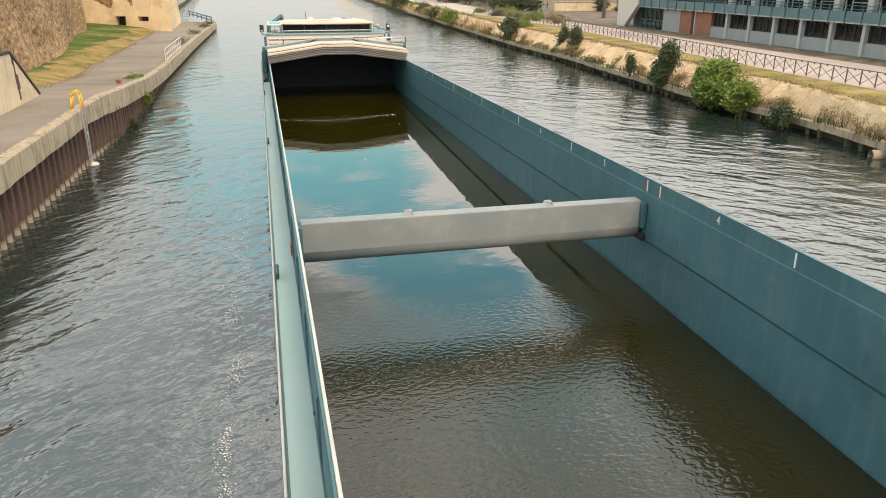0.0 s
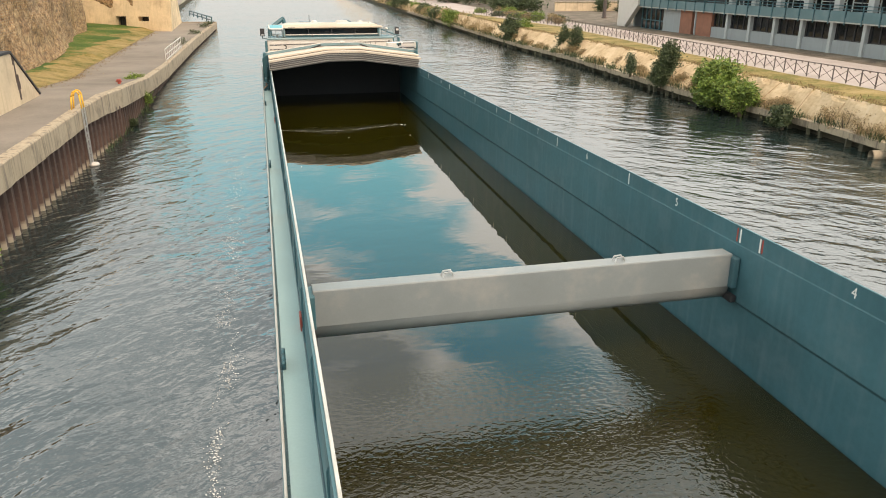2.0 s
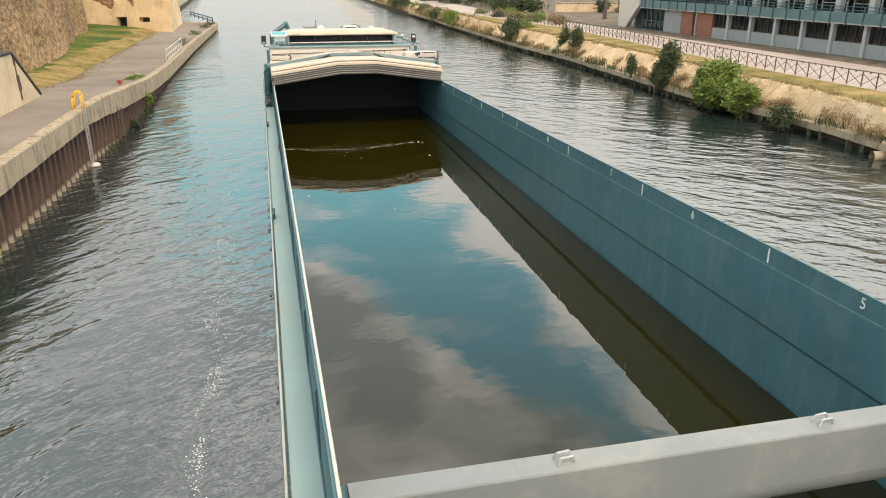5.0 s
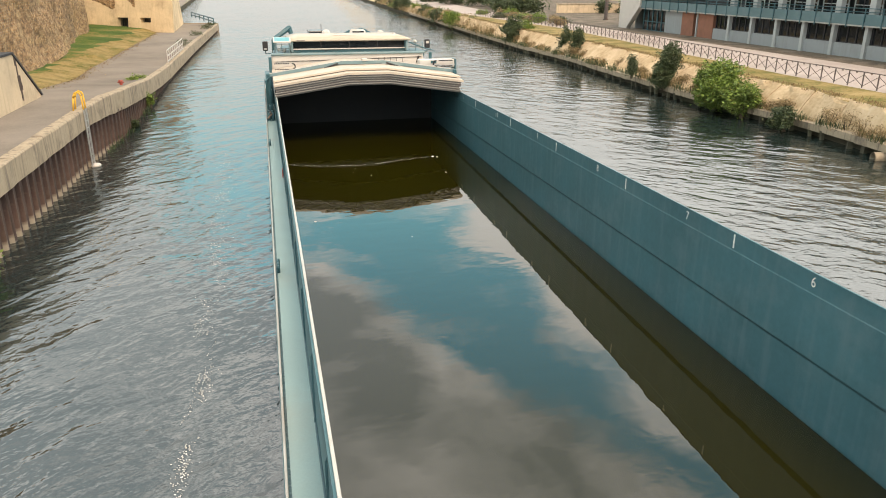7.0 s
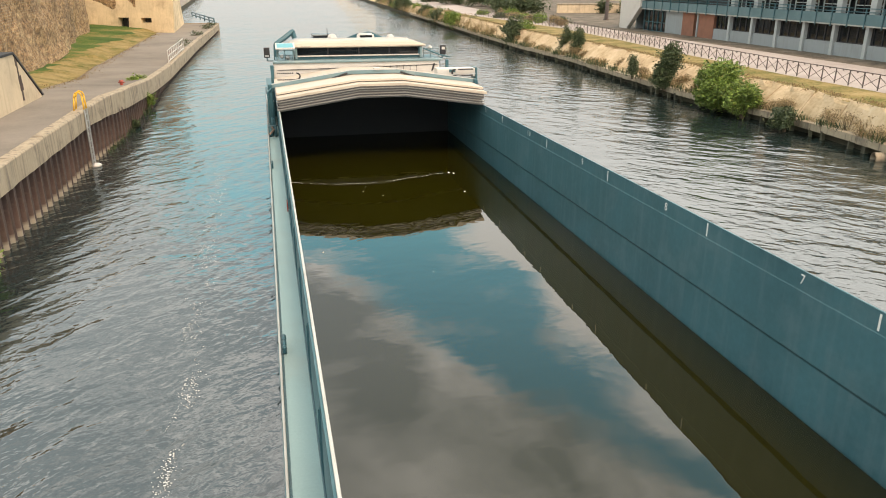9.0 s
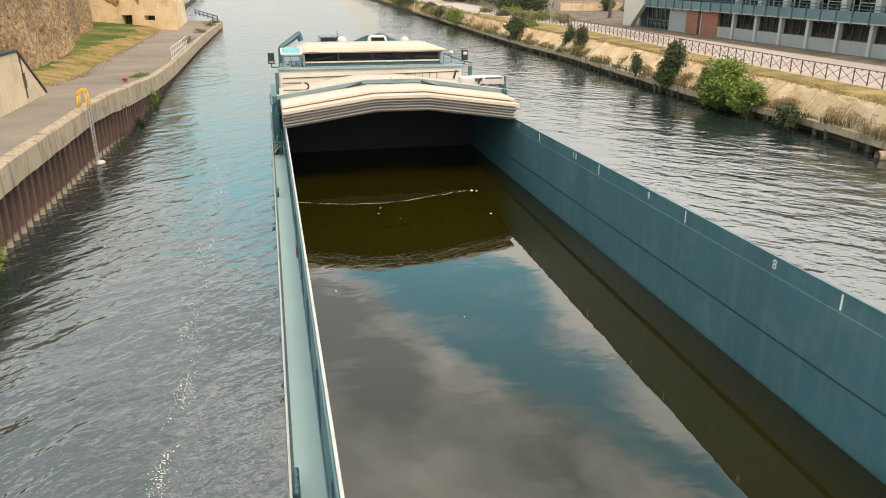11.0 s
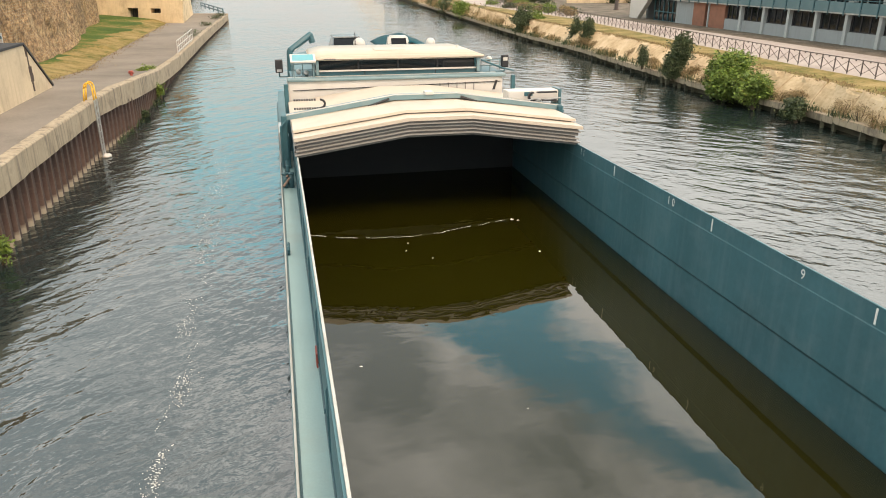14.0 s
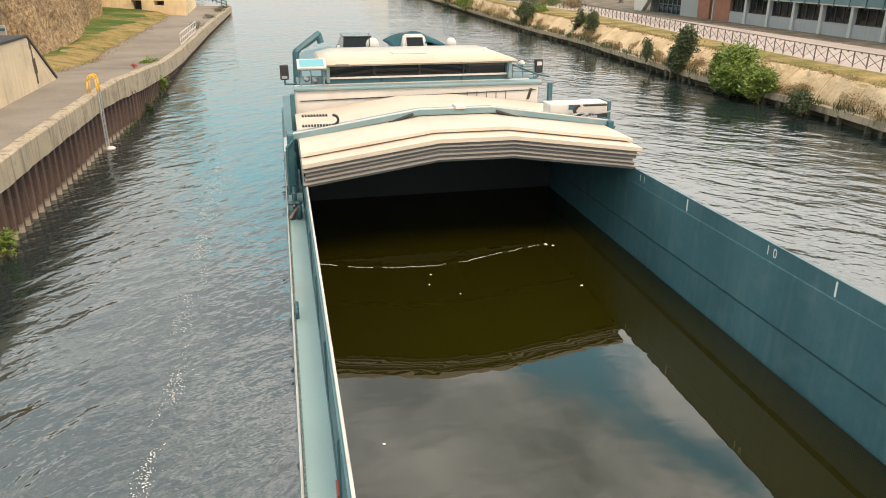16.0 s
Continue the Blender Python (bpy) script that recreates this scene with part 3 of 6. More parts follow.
# ---- old fortress walls on the left ----
def brick_mat():
    """Old brickwork: worn courses, pale rubble patches and soot."""
    m = bpy.data.materials.new("old_brick")
    m.use_nodes = True
    nt = m.node_tree
    n, l = nt.nodes, nt.links
    b = n["Principled BSDF"]
    uv = n.new("ShaderNodeTexCoord")
    br = n.new("ShaderNodeTexBrick")
    br.inputs["Scale"].default_value = 1.0
    br.inputs["Brick Width"].default_value, br.inputs["Row Height"].default_value = 0.34, 0.15
    br.inputs["Mortar Size"].default_value, br.inputs["Mortar Smooth"].default_value = 0.02, 0.4
    br.inputs["Color1"].default_value = (0.33, 0.18, 0.085, 1)
    br.inputs["Color2"].default_value = (0.48, 0.3, 0.145, 1)
    br.inputs["Mortar"].default_value = (0.44, 0.33, 0.2, 1)
    l.new(uv.outputs["UV"], br.inputs["Vector"])
    wide = n.new("ShaderNodeMapping")
    wide.inputs["Scale"].default_value = (0.42, 1, 1)
    l.new(uv.outputs["UV"], wide.inputs[0])
    pat = n.new("ShaderNodeTexNoise")
    pat.inputs["Scale"].default_value, pat.inputs["Detail"].default_value, pat.inputs["Roughness"].default_value = 0.3, 8, 0.65
    l.new(wide.outputs[0], pat.inputs["Vector"])
    pr = n.new("ShaderNodeMapRange")
    pr.inputs["From Min"].default_value, pr.inputs["From Max"].default_value = 0.47, 0.6
    l.new(pat.outputs["Fac"], pr.inputs["Value"])
    vo = n.new("ShaderNodeTexVoronoi")
    vo.inputs["Scale"].default_value = 1.9
    l.new(wide.outputs[0], vo.inputs["Vector"])
    rub = n.new("ShaderNodeValToRGB")
    rub.color_ramp.elements[0].position, rub.color_ramp.elements[1].position = 0.0, 0.75
    rub.color_ramp.elements[0].color, rub.color_ramp.elements[1].color = (0.64, 0.47, 0.26, 1), (0.26, 0.15, 0.075, 1)
    l.new(vo.outputs["Distance"], rub.inputs[0])
    mx = n.new("ShaderNodeMix"); mx.data_type = "RGBA"
    l.new(pr.outputs[0], mx.inputs["Factor"]); l.new(br.outputs["Color"], mx.inputs["A"]); l.new(rub.outputs[0], mx.inputs["B"])
    st = n.new("ShaderNodeTexNoise")
    st.inputs["Scale"].default_value, st.inputs["Detail"].default_value = 0.16, 6
    l.new(wide.outputs[0], st.inputs["Vector"])
    sr = n.new("ShaderNodeMapRange")
    sr.inputs["From Min"].default_value, sr.inputs["From Max"].default_value = 0.5, 0.66
    sr.inputs["To Max"].default_value = 0.85
    l.new(st.outputs["Fac"], sr.inputs["Value"])
    m2 = n.new("ShaderNodeMix"); m2.data_type = "RGBA"
    l.new(sr.outputs[0], m2.inputs["Factor"]); l.new(mx.outputs["Result"], m2.inputs["A"])
    m2.inputs["B"].default_value = (0.16, 0.1, 0.06, 1)
    gr = n.new("ShaderNodeTexNoise")
    gr.inputs["Scale"].default_value, gr.inputs["Detail"].default_value = 2.6, 8
    l.new(wide.outputs[0], gr.inputs["Vector"])
    gm = n.new("ShaderNodeMapRange")
    gm.inputs["To Min"].default_value, gm.inputs["To Max"].default_value = 0.15, 1.75
    l.new(gr.outputs["Fac"], gm.inputs["Value"])
    sc = n.new("ShaderNodeVectorMath"); sc.operation = "SCALE"
    pit = n.new("ShaderNodeTexNoise")
    pit.inputs["Scale"].default_value, pit.inputs["Detail"].default_value, pit.inputs["Roughness"].default_value = 3.4, 6, 0.7
    l.new(uv.outputs["UV"], pit.inputs["Vector"])
    pm = n.new("ShaderNodeMapRange")
    pm.inputs["From Min"].default_value, pm.inputs["From Max"].default_value = 0.38, 0.56
    pm.inputs["To Min"].default_value, pm.inputs["To Max"].default_value = 0.35, 1.1
    l.new(pit.outputs["Fac"], pm.inputs["Value"])
    both = n.new("ShaderNodeMath"); both.operation = "MULTIPLY"
    l.new(gm.outputs[0], both.inputs[0]); l.new(pm.outputs[0], both.inputs[1])
    l.new(m2.outputs["Result"], sc.inputs[0]); l.new(both.outputs[0], sc.inputs["Scale"])
    l.new(sc.outputs[0], b.inputs["Base Color"])
    b.inputs["Roughness"].default_value = 0.92
    bp = n.new("ShaderNodeBump")
    bp.inputs["Strength"].default_value, bp.inputs["Distance"].default_value = 0.9, 0.22
    l.new(sc.outputs[0], bp.inputs["Height"])
    l.new(bp.outputs[0], b.inputs["Normal"])
    return m


M["old_brick"] = brick_mat()
M["pale_stone"] = mat("pale_stone_render", (0.7, 0.55, 0.35), 0.9, var=0.2, scale=0.5, fine=7, bump=0.35, dirt=(0.33, 0.22, 0.13), dirt_amt=0.7, dirt_scale=0.35, streak=0.2)


def rough_wall(name, pts, z0, z1, material, parent, batter=0.06, amp=0.14, res=0.35, label=""):
    """A wall of one face along a line of plan points, uneven and leaning back; UV in metres. The face looks to the right of the line."""
    bm = B()
    uvl = bm.loops.layers.uv.new("UVMap")
    cols, run = [], 0.0
    path = []
    for a, b in zip(pts, pts[1:]):
        a, b = Vector((*a, 0)), Vector((*b, 0))
        k = max(1, int((b - a).length / res))
        for i in range(k):
            path.append(a.lerp(b, i / k))
    path.append(Vector((*pts[-1], 0)))
    nz = max(2, int((z1 - z0) / res))
    for i, p in enumerate(path):
        q = path[min(i + 1, len(path) - 1)] - path[max(i - 1, 0)]
        q.normalize()
        nrm = Vector((q.y, -q.x, 0))
        if i:
            run += (p - path[i - 1]).length
        col = []
        for j in range(nz + 1):
            z = z0 + (z1 - z0) * j / nz
            o = noise.fractal(Vector((p.x * 0.6, p.y * 0.6, z * 0.6)), 1.0, 2.0, 4) * amp + noise.noise(Vector((p.x * 0.15, p.y * 0.15, z * 0.3))) * amp * 1.6
            v = bm.verts.new(p + nrm * (o - batter * (z - z0)) + Vector((0, 0, z)))
            col.append((v, run, z))
        cols.append(col)
    for a, b in zip(cols, cols[1:]):
        for j in range(nz):
            q4 = (a[j], b[j], b[j + 1], a[j + 1])
            f = bm.faces.new([t[0] for t in q4])
            for lp, t in zip(f.loops, q4):
                lp[uvl].uv = (t[1], t[2])
    # back face, to give the wall its thickness
    back = []
    for i, p in enumerate(path):
        q = path[min(i + 1, len(path) - 1)] - path[max(i - 1, 0)]
        q.normalize()
        nrm = Vector((q.y, -q.x, 0))
        back.append((bm.verts.new(p - nrm * 1.6 + Vector((0, 0, z0))), bm.verts.new(p - nrm * 1.6 + Vector((0, 0, z1)))))
    for (a0, a1), (b0, b1), ca, cb in zip(back, back[1:], cols, cols[1:]):
        bm.faces.new((b0, a0, a1, b1))
        bm.faces.new((ca[-1][0], cb[-1][0], b1, a1))
    for (a0, a1), c in ((back[0], cols[0]), (back[-1], cols[-1])):
        bm.faces.new([a0, a1] + [t[0] for t in reversed(c)])
    return part(name, bm, material, parent, label)


def fortress():
    f = tagged(new("fortress_wall"), "tall old fortress wall of worn brick and rubble", "fortress", kind="structure")
    rough_wall("brick_face", [(-18.5, 22.0), (-21.8, 33.5), (-25.3, 45.6), (-29.2, 57.5), (-34.0, 70.0), (-38.3, 80.5)], 1.2, 11, M["old_brick"], f, batter=0.07, amp=0.2)
    rough_wall("rounded_end", [(-36.6, 76.5), (-37.6, 80.5), (-39.0, 84.0), (-41.6, 87.5), (-46.0, 89.5), (-52, 90.5)], 1.2, 11, M["old_brick"], f, batter=0.06, amp=0.14)
    rough_wall("footing", [(-24.3, 42.5), (-25.0, 45.4), (-27.2, 52.0), (-29.9, 60.0)], 1.6, 3.3, M["old_brick"], f, batter=0.3, amp=0.16, res=0.3, label="crumbling pale stone footing")
    rough_wall("upper_wall", [(-45.0, 96.5), (-38.0, 95.4), (-34.9, 95.2), (-38.5, 110.0), (-42.5, 122)], 4.9, 13, M["old_brick"], f, batter=0.06, amp=0.1)


fortress()


def bastion():
    b = tagged(new("bastion"), "pale rendered bastion base with two dark openings", "bastion", kind="structure")
    A, C = Vector((-49.5, 94.4, 0)), Vector((-32.0, 90.2, 0))
    d = (C - A).normalized()
    L = (C - A).length
    nrm = Vector((d.y, -d.x, 0))

    def P(u, z, out=0.0):
        return A + d * u + nrm * (out - 0.13 * (z - 1.3)) + Vector((0, 0, z))
    # openings along the face: (from, to, sill, head)
    def along(x):
        return (x - A.x) / d.x
    holes = [(along(-39.3), along(-37.9), 1.3, 2.6), (along(-36.3), along(-34.9), 2.05, 2.6)]
    us = sorted({0.0, L, *[h[0] for h in holes], *[h[1] for h in holes]})
    zs = sorted({0.9, 1.3, 2.05, 2.6, 3.6, 5.2})
    bm = B()
    for ua, ub in zip(us, us[1:]):
        for za, zb in zip(zs, zs[1:]):
            um, zm = (ua + ub) / 2, (za + zb) / 2
            hole = next((h for h in holes if h[0] < um < h[1] and h[2] < zm < h[3]), None)
            if hole:
                continue
            bm.faces.new([bm.verts.new(P(*q)) for q in ((ua, za), (ub, za), (ub, zb), (ua, zb))])
    for h in holes:  # reveals
        c = [(h[0], h[2]), (h[1], h[2]), (h[1], h[3]), (h[0], h[3])]
        for (u1, z1), (u2, z2) in zip(c, c[1:] + c[:1]):
            bm.faces.new([bm.verts.new(q) for q in (P(u1, z1), P(u2, z2), P(u2, z2, -0.9), P(u1, z1, -0.9))])
    # flank towards the canal, top
    E = Vector((-37.2, 109.0, 0))
    for za, zb in zip(zs, zs[1:]):
        def Q(p, z):
            return p + Vector((-0.16 * (z - 1.3), 0, z)) + nrm * (-0.13 * (z - 1.3))
        bm.faces.new([bm.verts.new(q) for q in (P(L, za), Q(E, za), Q(E, zb), P(L, zb))])
    bm.faces.new([bm.verts.new(q) for q in (P(0, 5.2), P(L, 5.2), E + Vector((-1.2, 0, 5.2)), Vector((-51, 110, 5.2)))])
    bmesh.ops.remove_doubles(bm, verts=bm.verts, dist=0.001)
    part("render_face", bm, M["pale_stone"], b)
    for h in holes:
        bm = B()
        bm.faces.new([bm.verts.new(P(u, z, -0.88)) for u, z in ((h[0], h[2]), (h[1], h[2]), (h[1], h[3]), (h[0], h[3]))])
        part("opening_back", bm, M["dark"], b)
        for k in range(3):
            u = h[0] + (h[1] - h[0]) * (k + 1) / 4
            bm = B()
            tube(bm, P(u, h[2], -0.25), P(u, h[3], -0.25), 0.025, 6)
            part("bar", bm, M["dark"], b)
    rough_wall("brick_patch", [tuple((A + d * u + nrm * -0.22)[:2]) for u in (0.5, 6.5, along(-36.9))], 2.9, 5.3, M["old_brick"], b, batter=0.13, amp=0.12, label="patch of bare brick where render fell off")


bastion()


def ramp_wall():
    """Pale abutment wall whose top slopes down to the path."""
    w = tagged(new("abutment_wall"), "pale rendered abutment wall with a sloping dark coping", "wall", kind="structure")
    a, b = Vector((-14.6, 18.0, 0)), Vector((-17.75, 32.6, 0))
    d = b - a
    L = d.length
    w.matrix_world = Matrix.Translation((a.x, a.y, 0)) @ pose(0, 0, 0, 0, 0, math.degrees(math.atan2(d.y, d.x)))
    prof = [(0, 2.2), (L, 2.2), (L, 2.36), (L - 2.75, 4.36), (0, 4.36)]
    bm = B()
    prism(bm, [(x, z) for x, z in prof], "y", 0.0, 0.9)
    part("face", bm, M["pale_render"], w)
    bm = B()
    prism(bm, [(L + 0.05, 2.36), (L - 2.75, 4.37), (0, 4.37), (0, 4.46), (L - 2.7, 4.46), (L + 0.14, 2.4)], "y", -0.05, 0.95)
    part("coping", bm, M["dark"], w, "dark worn coping")
    bm = B()
    pts = [(L - 2.6, 4.3), (L - 2.45, 3.9), (L - 2.5, 3.5), (L - 2.3, 3.2), (L - 2.42, 2.9), (L - 2.35, 2.5)]
    for (x1, z1), (x2, z2), r in zip(pts, pts[1:], (0.03, 0.035, 0.07, 0.12, 0.05)):
        box(bm, min(x1, x2) - r, max(x1, x2) + r, -0.012, 0.01, z2, z1)
    part("rust_stain_gutter", bm, M["pile"], w, "dark rusty cleft")
    # steel gate behind it
    g = tagged(new("steel_gate"), "blue-grey sheet steel gate by the fortress", "gate")
    g.matrix_world = Matrix.Translation((-21.3, 35.2, 2.3)) @ pose(0, 0, 0, 0, 0, 8)
    bm = B()
    box(bm, -2.2, 0.2, -0.05, 0.05, 0, 2.1, 0.02)
    leaf = part("leaf", bm, M["steel"], g)
    for z in (0.2, 1.9):
        bm = B()
        box(bm, -2.2, 0.2, -0.09, -0.05, z - 0.06, z + 0.06)
        part("crossbar", bm, M["teal"], leaf)


ramp_wall()


# ---- right bank: toe wall, slope slabs, railing ----
def tangent(poly, y):
    return Vector((interp(poly, y + 0.4) - interp(poly, y - 0.4), 0.8, 0)).normalized()


def toe_wall():
    root = tagged(new("toe_wall"), "low concrete toe beam on stub piles at the waterline", "retaining wall", kind="structure")
    rnd = random.Random(9)
    y = 18.0
    while y < 150:
        L = 2.4 if y < 90 else 6.0
        a = Vector((interp(WATER_R, y), y, 0)); b = Vector((interp(WATER_R, y + L - 0.03), y + L - 0.03, 0))
        d = (b - a).normalized(); nrm = Vector((-d.y, d.x, 0))
        bm = B()
        prof = [(-0.05, 0.34), (-0.05, 0.66), (-0.35, 0.69), (-0.35, 0.34)]
        j = rnd.uniform(-0.025, 0.025)
        va = [bm.verts.new(a + nrm * u + Vector((0, 0, z + j))) for u, z in prof]
        vb = [bm.verts.new(b + nrm * u + Vector((0, 0, z + j))) for u, z in prof]
        bm.faces.new(va), bm.faces.new(vb[::-1])
        for i in range(4):
            bm.faces.new((va[i], vb[i], vb[(i + 1) % 4], va[(i + 1) % 4]))
        part("toe_beam", bm, M["concrete"], root)
        y += L
    bm = B()
    box(bm, -0.11, 0.11, -0.11, 0.11, -0.8, 0.44)
    me = mesh_of(bm, "stub_pile", M["mossy"])
    y = 18.0
    while y < 100:
        ob = new("stub_pile", me)
        ob.parent = root
        ob.matrix_basis = Matrix.Translation((interp(WATER_R, y) + 0.16 + rnd.uniform(-0.05, 0.05), y, rnd.uniform(-0.04, 0))) @ pose(0, 0, 0, 0, rnd.uniform(-6, 6), rnd.uniform(-15, 15)) @ Matrix.Diagonal((rnd.uniform(0.6, 1.2), rnd.uniform(0.6, 1.2), 1, 1))
        y += rnd.choice((0.7, 0.9, 1.0, 1.4, 1.9))


toe_wall()


def slope_slabs():
    root = tagged(new("slope_paving"), "sandy concrete slabs on the canal slope, uneven and cracked", "embankment", kind="structure")
    rnd = random.Random(12)
    y = 20.0
    while y < 128:
        L = rnd.uniform(2.6, 3.4)
        bm = B()
        rows = []
        tilt = rnd.uniform(-0.05, 0.07)
        nseg = 6
        for i in range(nseg + 1):
            yy = y + (L - 0.07) * i / nseg
            xa, xb = interp(WATER_R, yy) + 0.42, max(interp(EDGE_R, yy), interp(WATER_R, yy) + 0.9)
            col = []
            for j in range(6):
                t = j / 5
                z = 0.68 + (BANK_Z - 0.72) * t + 0.07 + tilt * (i / nseg - 0.5) + noise.noise(Vector((xa + t * 2, yy * 0.9, 3))) * 0.07
                if j == 5:
                    z = max(z, BANK_Z + 0.02)
                col.append(bm.verts.new((xa + (xb - xa) * t + (rnd.uniform(-0.12, 0.22) if j == 5 else 0), yy, z)))
            rows.append(col)
        for a, b in zip(rows, rows[1:]):
            for j in range(5):
                bm.faces.new((a[j], a[j + 1], b[j + 1], b[j]))
        top = list(bm.faces)
        ext = bmesh.ops.extrude_face_region(bm, geom=top)
        bmesh.ops.translate(bm, vec=(0, 0, -0.16), verts=[v for v in ext["geom"] if isinstance(v, bmesh.types.BMVert)])
        part("slab", bm, M["slope"], root)
        y += L


slope_slabs()


def railing():
    f = tagged(new("railing"), "dark steel railing with crossed braces along the towpath", "railing")
    ys, y = [], 24.0
    while y < 112:
        ys.append(y)
        y += 1.0 * abs(tangent(RAIL_R, y).y)
    H = 0.8
    bm = B()
    box(bm, -0.025, 0.025, -0.025, 0.025, -0.05, H + 0.02)
    post = mesh_of(bm, "post", M["rail_paint"])
    for ya in ys:
        o = new("post", post)
        o.parent = f
        o.matrix_basis = Matrix.Translation((interp(RAIL_R, ya), ya, BANK_Z))
    for ya, yb in zip(ys, ys[1:]):
        a, b = Vector((interp(RAIL_R, ya), ya, BANK_Z)), Vector((interp(RAIL_R, yb), yb, BANK_Z))
        bm = B()
        tube(bm, a + Vector((0, 0, H)), b + Vector((0, 0, H)), 0.024, 6)
        part("top_rail", bm, M["rail_paint"], f)
        bm = B()
        tube(bm, a + Vector((0, 0, 0.1)), b + Vector((0, 0, H - 0.12)), 0.018, 5)
        part("brace", bm, M["rail_paint"], f)
        bm = B()
        tube(bm, a + Vector((0.03, 0, H - 0.12)), b + Vector((0.03, 0, 0.1)), 0.014, 5)
        part("brace", bm, M["rail_paint"], f)
        c = (a + b) / 2
        bm = B()
        box(bm, c.x - 0.02, c.x + 0.02, c.y - 0.045, c.y + 0.045, BANK_Z + H - 0.09, BANK_Z + H - 0.02)
        part("clamp", bm, M["rail_paint"], f)


M["rail_paint"] = mat("dark_rail_paint", (0.09, 0.075, 0.07), 0.6, var=0.2, scale=4, bump=0.05, dirt=(0.2, 0.11, 0.06), dirt_amt=0.5, dirt_scale=2)
railing()


# ---- office building on the right ----
FA, FB = Vector((29.7, 50.6, 0)), Vector((20.2, 87.0, 0))
M["facade"] = mat("pale_blue_render", (0.27, 0.31, 0.32), 0.8, var=0.08, scale=0.5, bump=0.1, dirt=(0.2, 0.22, 0.22), dirt_amt=0.4, dirt_scale=0.5, streak=0.3)
M["column"] = mat("pale_column", (0.37, 0.41, 0.41), 0.75, var=0.08, scale=1.0, bump=0.08, dirt=(0.35, 0.35, 0.35), dirt_amt=0.3)
M["brick_red"] = mat("red_brick_panel", (0.26, 0.115, 0.075), 0.85, var=0.2, scale=2.0, fine=20, bump=0.2)
M["balcony"] = mat("teal_balcony_panel", (0.08, 0.17, 0.19), 0.4, var=0.12, scale=0.8, bump=0.03, dirt=(0.2, 0.25, 0.26), dirt_amt=0.3)
M["slab"] = mat("slab_edge", (0.5, 0.5, 0.48), 0.8, var=0.1, scale=1.0, bump=0.1, dirt=(0.25, 0.24, 0.22), dirt_amt=0.4, streak=0.3)


def building():
    b = tagged(new("office_building"), "two-storey office block with pale columns and a teal balcony", "building")
    d = FB - FA
    ang = math.degrees(math.atan2(d.y, d.x))
    b.matrix_world = Matrix.Translation((FA.x, FA.y, BANK_Z)) @ pose(0, 0, 0, 0, 0, ang)
    # local: x along the facade away from the viewer, -y into the building? the canal lies on +y
    S0, S1 = -16.5, 36.0
    Z1, Z2, Z3 = 2.15, 3.1, 6.2

    def bp(name, mname, *bx, bevel=0.0, parent=None, label=""):
        bm = B()
        box(bm, *bx, bevel)
        return part(name, bm, M[mname], parent or b, label)
    bp("back_wall", "facade", S0, S1, -12, -11.7, -0.2, Z3 + 0.4)
    bp("end_wall", "facade", S1 - 0.3, S1, -11.7, -0.6, -0.2, Z3 + 0.4)
    bp("end_wall", "facade", S0, S0 + 0.3, -11.7, -0.6, -0.2, Z3 + 0.4)
    bp("roof", "slab", S0 - 0.3, S1 + 0.3, -12.3, 0.3, Z3 + 0.4, Z3 + 0.8)
    bp("floor_slab", "slab", S0, S1, -11.7, 0.25, Z1, Z1 + 0.16)
    bp("inner_wall", "dark", S0 + 0.3, 26, -3.2, -3.0, 0, Z3 + 0.4)
    cols = [2.3 + 3.15 * k for k in range(-6, 6)]
    for s in cols:
        bp("column", "column", s - 0.14, s + 0.14, -0.3, 0.06, -0.2, Z1)
        bp("column", "column", s - 0.26, s + 0.26, -0.5, -0.1, Z1 + 0.16, Z3 + 0.4)
    edges = cols + [20.6]
    for s, e in zip(cols, edges[1:]):
        bp("parapet_wall", "facade", s + 0.142, e - 0.142, -0.36, -0.1, -0.2, 0.92)
        w = bp("window", "glass", s + 0.3, e - 0.3, -0.34, -0.3, 0.92, Z1)
        n = 3
        for k in range(n + 1):
            u = s + 0.3 + (e - s - 0.6) * k / n
            bp("mullion", "dark", u - 0.04, u + 0.04, -0.36, -0.24, 0.92, Z1, parent=w)
        bp("frame", "dark", s + 0.142, e - 0.142, -0.34, -0.26, 0.92, 0.98, parent=w)
        w = bp("window", "glass", s + 0.28, e - 0.28, -1.3, -1.26, Z1 + 0.18, Z3 + 0.4)
        for k in range(4):
            u = s + 0.3 + (e - s - 0.6) * k / 3
            bp("mullion", "column" if k % 3 == 0 else "dark", u - 0.04, u + 0.04, -1.26, -1.2, Z1 + 0.18, Z3, parent=w)
        for z in (3.5, 4.4):
            bp("transom", "column", s + 0.28, e - 0.28, -1.26, -1.21, z - 0.03, z + 0.03, parent=w)
    # brick bay with a dark doorway, plain bay, glazed bay
    bp("brick_panel", "brick_red", 20.46, 22.9, -0.35, -0.05, -0.2, Z1)
    bp("brick_panel", "brick_red", 23.7, 25.7, -0.35, -0.05, -0.2, Z1)
    bp("doorway", "dark", 22.9, 23.7, -1.4, -1.3, -0.1, Z1)
    bp("door_post", "column", 23.02, 23.16, -0.3, 0.0, -0.1, Z1)
    bp("plain_wall", "facade", 25.7, 29.0, -0.4, -0.15, -0.2, Z1)
    g = bp("glazed_bay", "glass", 29.0, 33.6, -0.4, -0.34, -0.1, Z1)
    for k in range(6):
        u = 29.0 + 4.6 * k / 5
        bp("mullion", "teal", u - 0.05, u + 0.05, -0.36, -0.26, -0.1, Z1, parent=g)
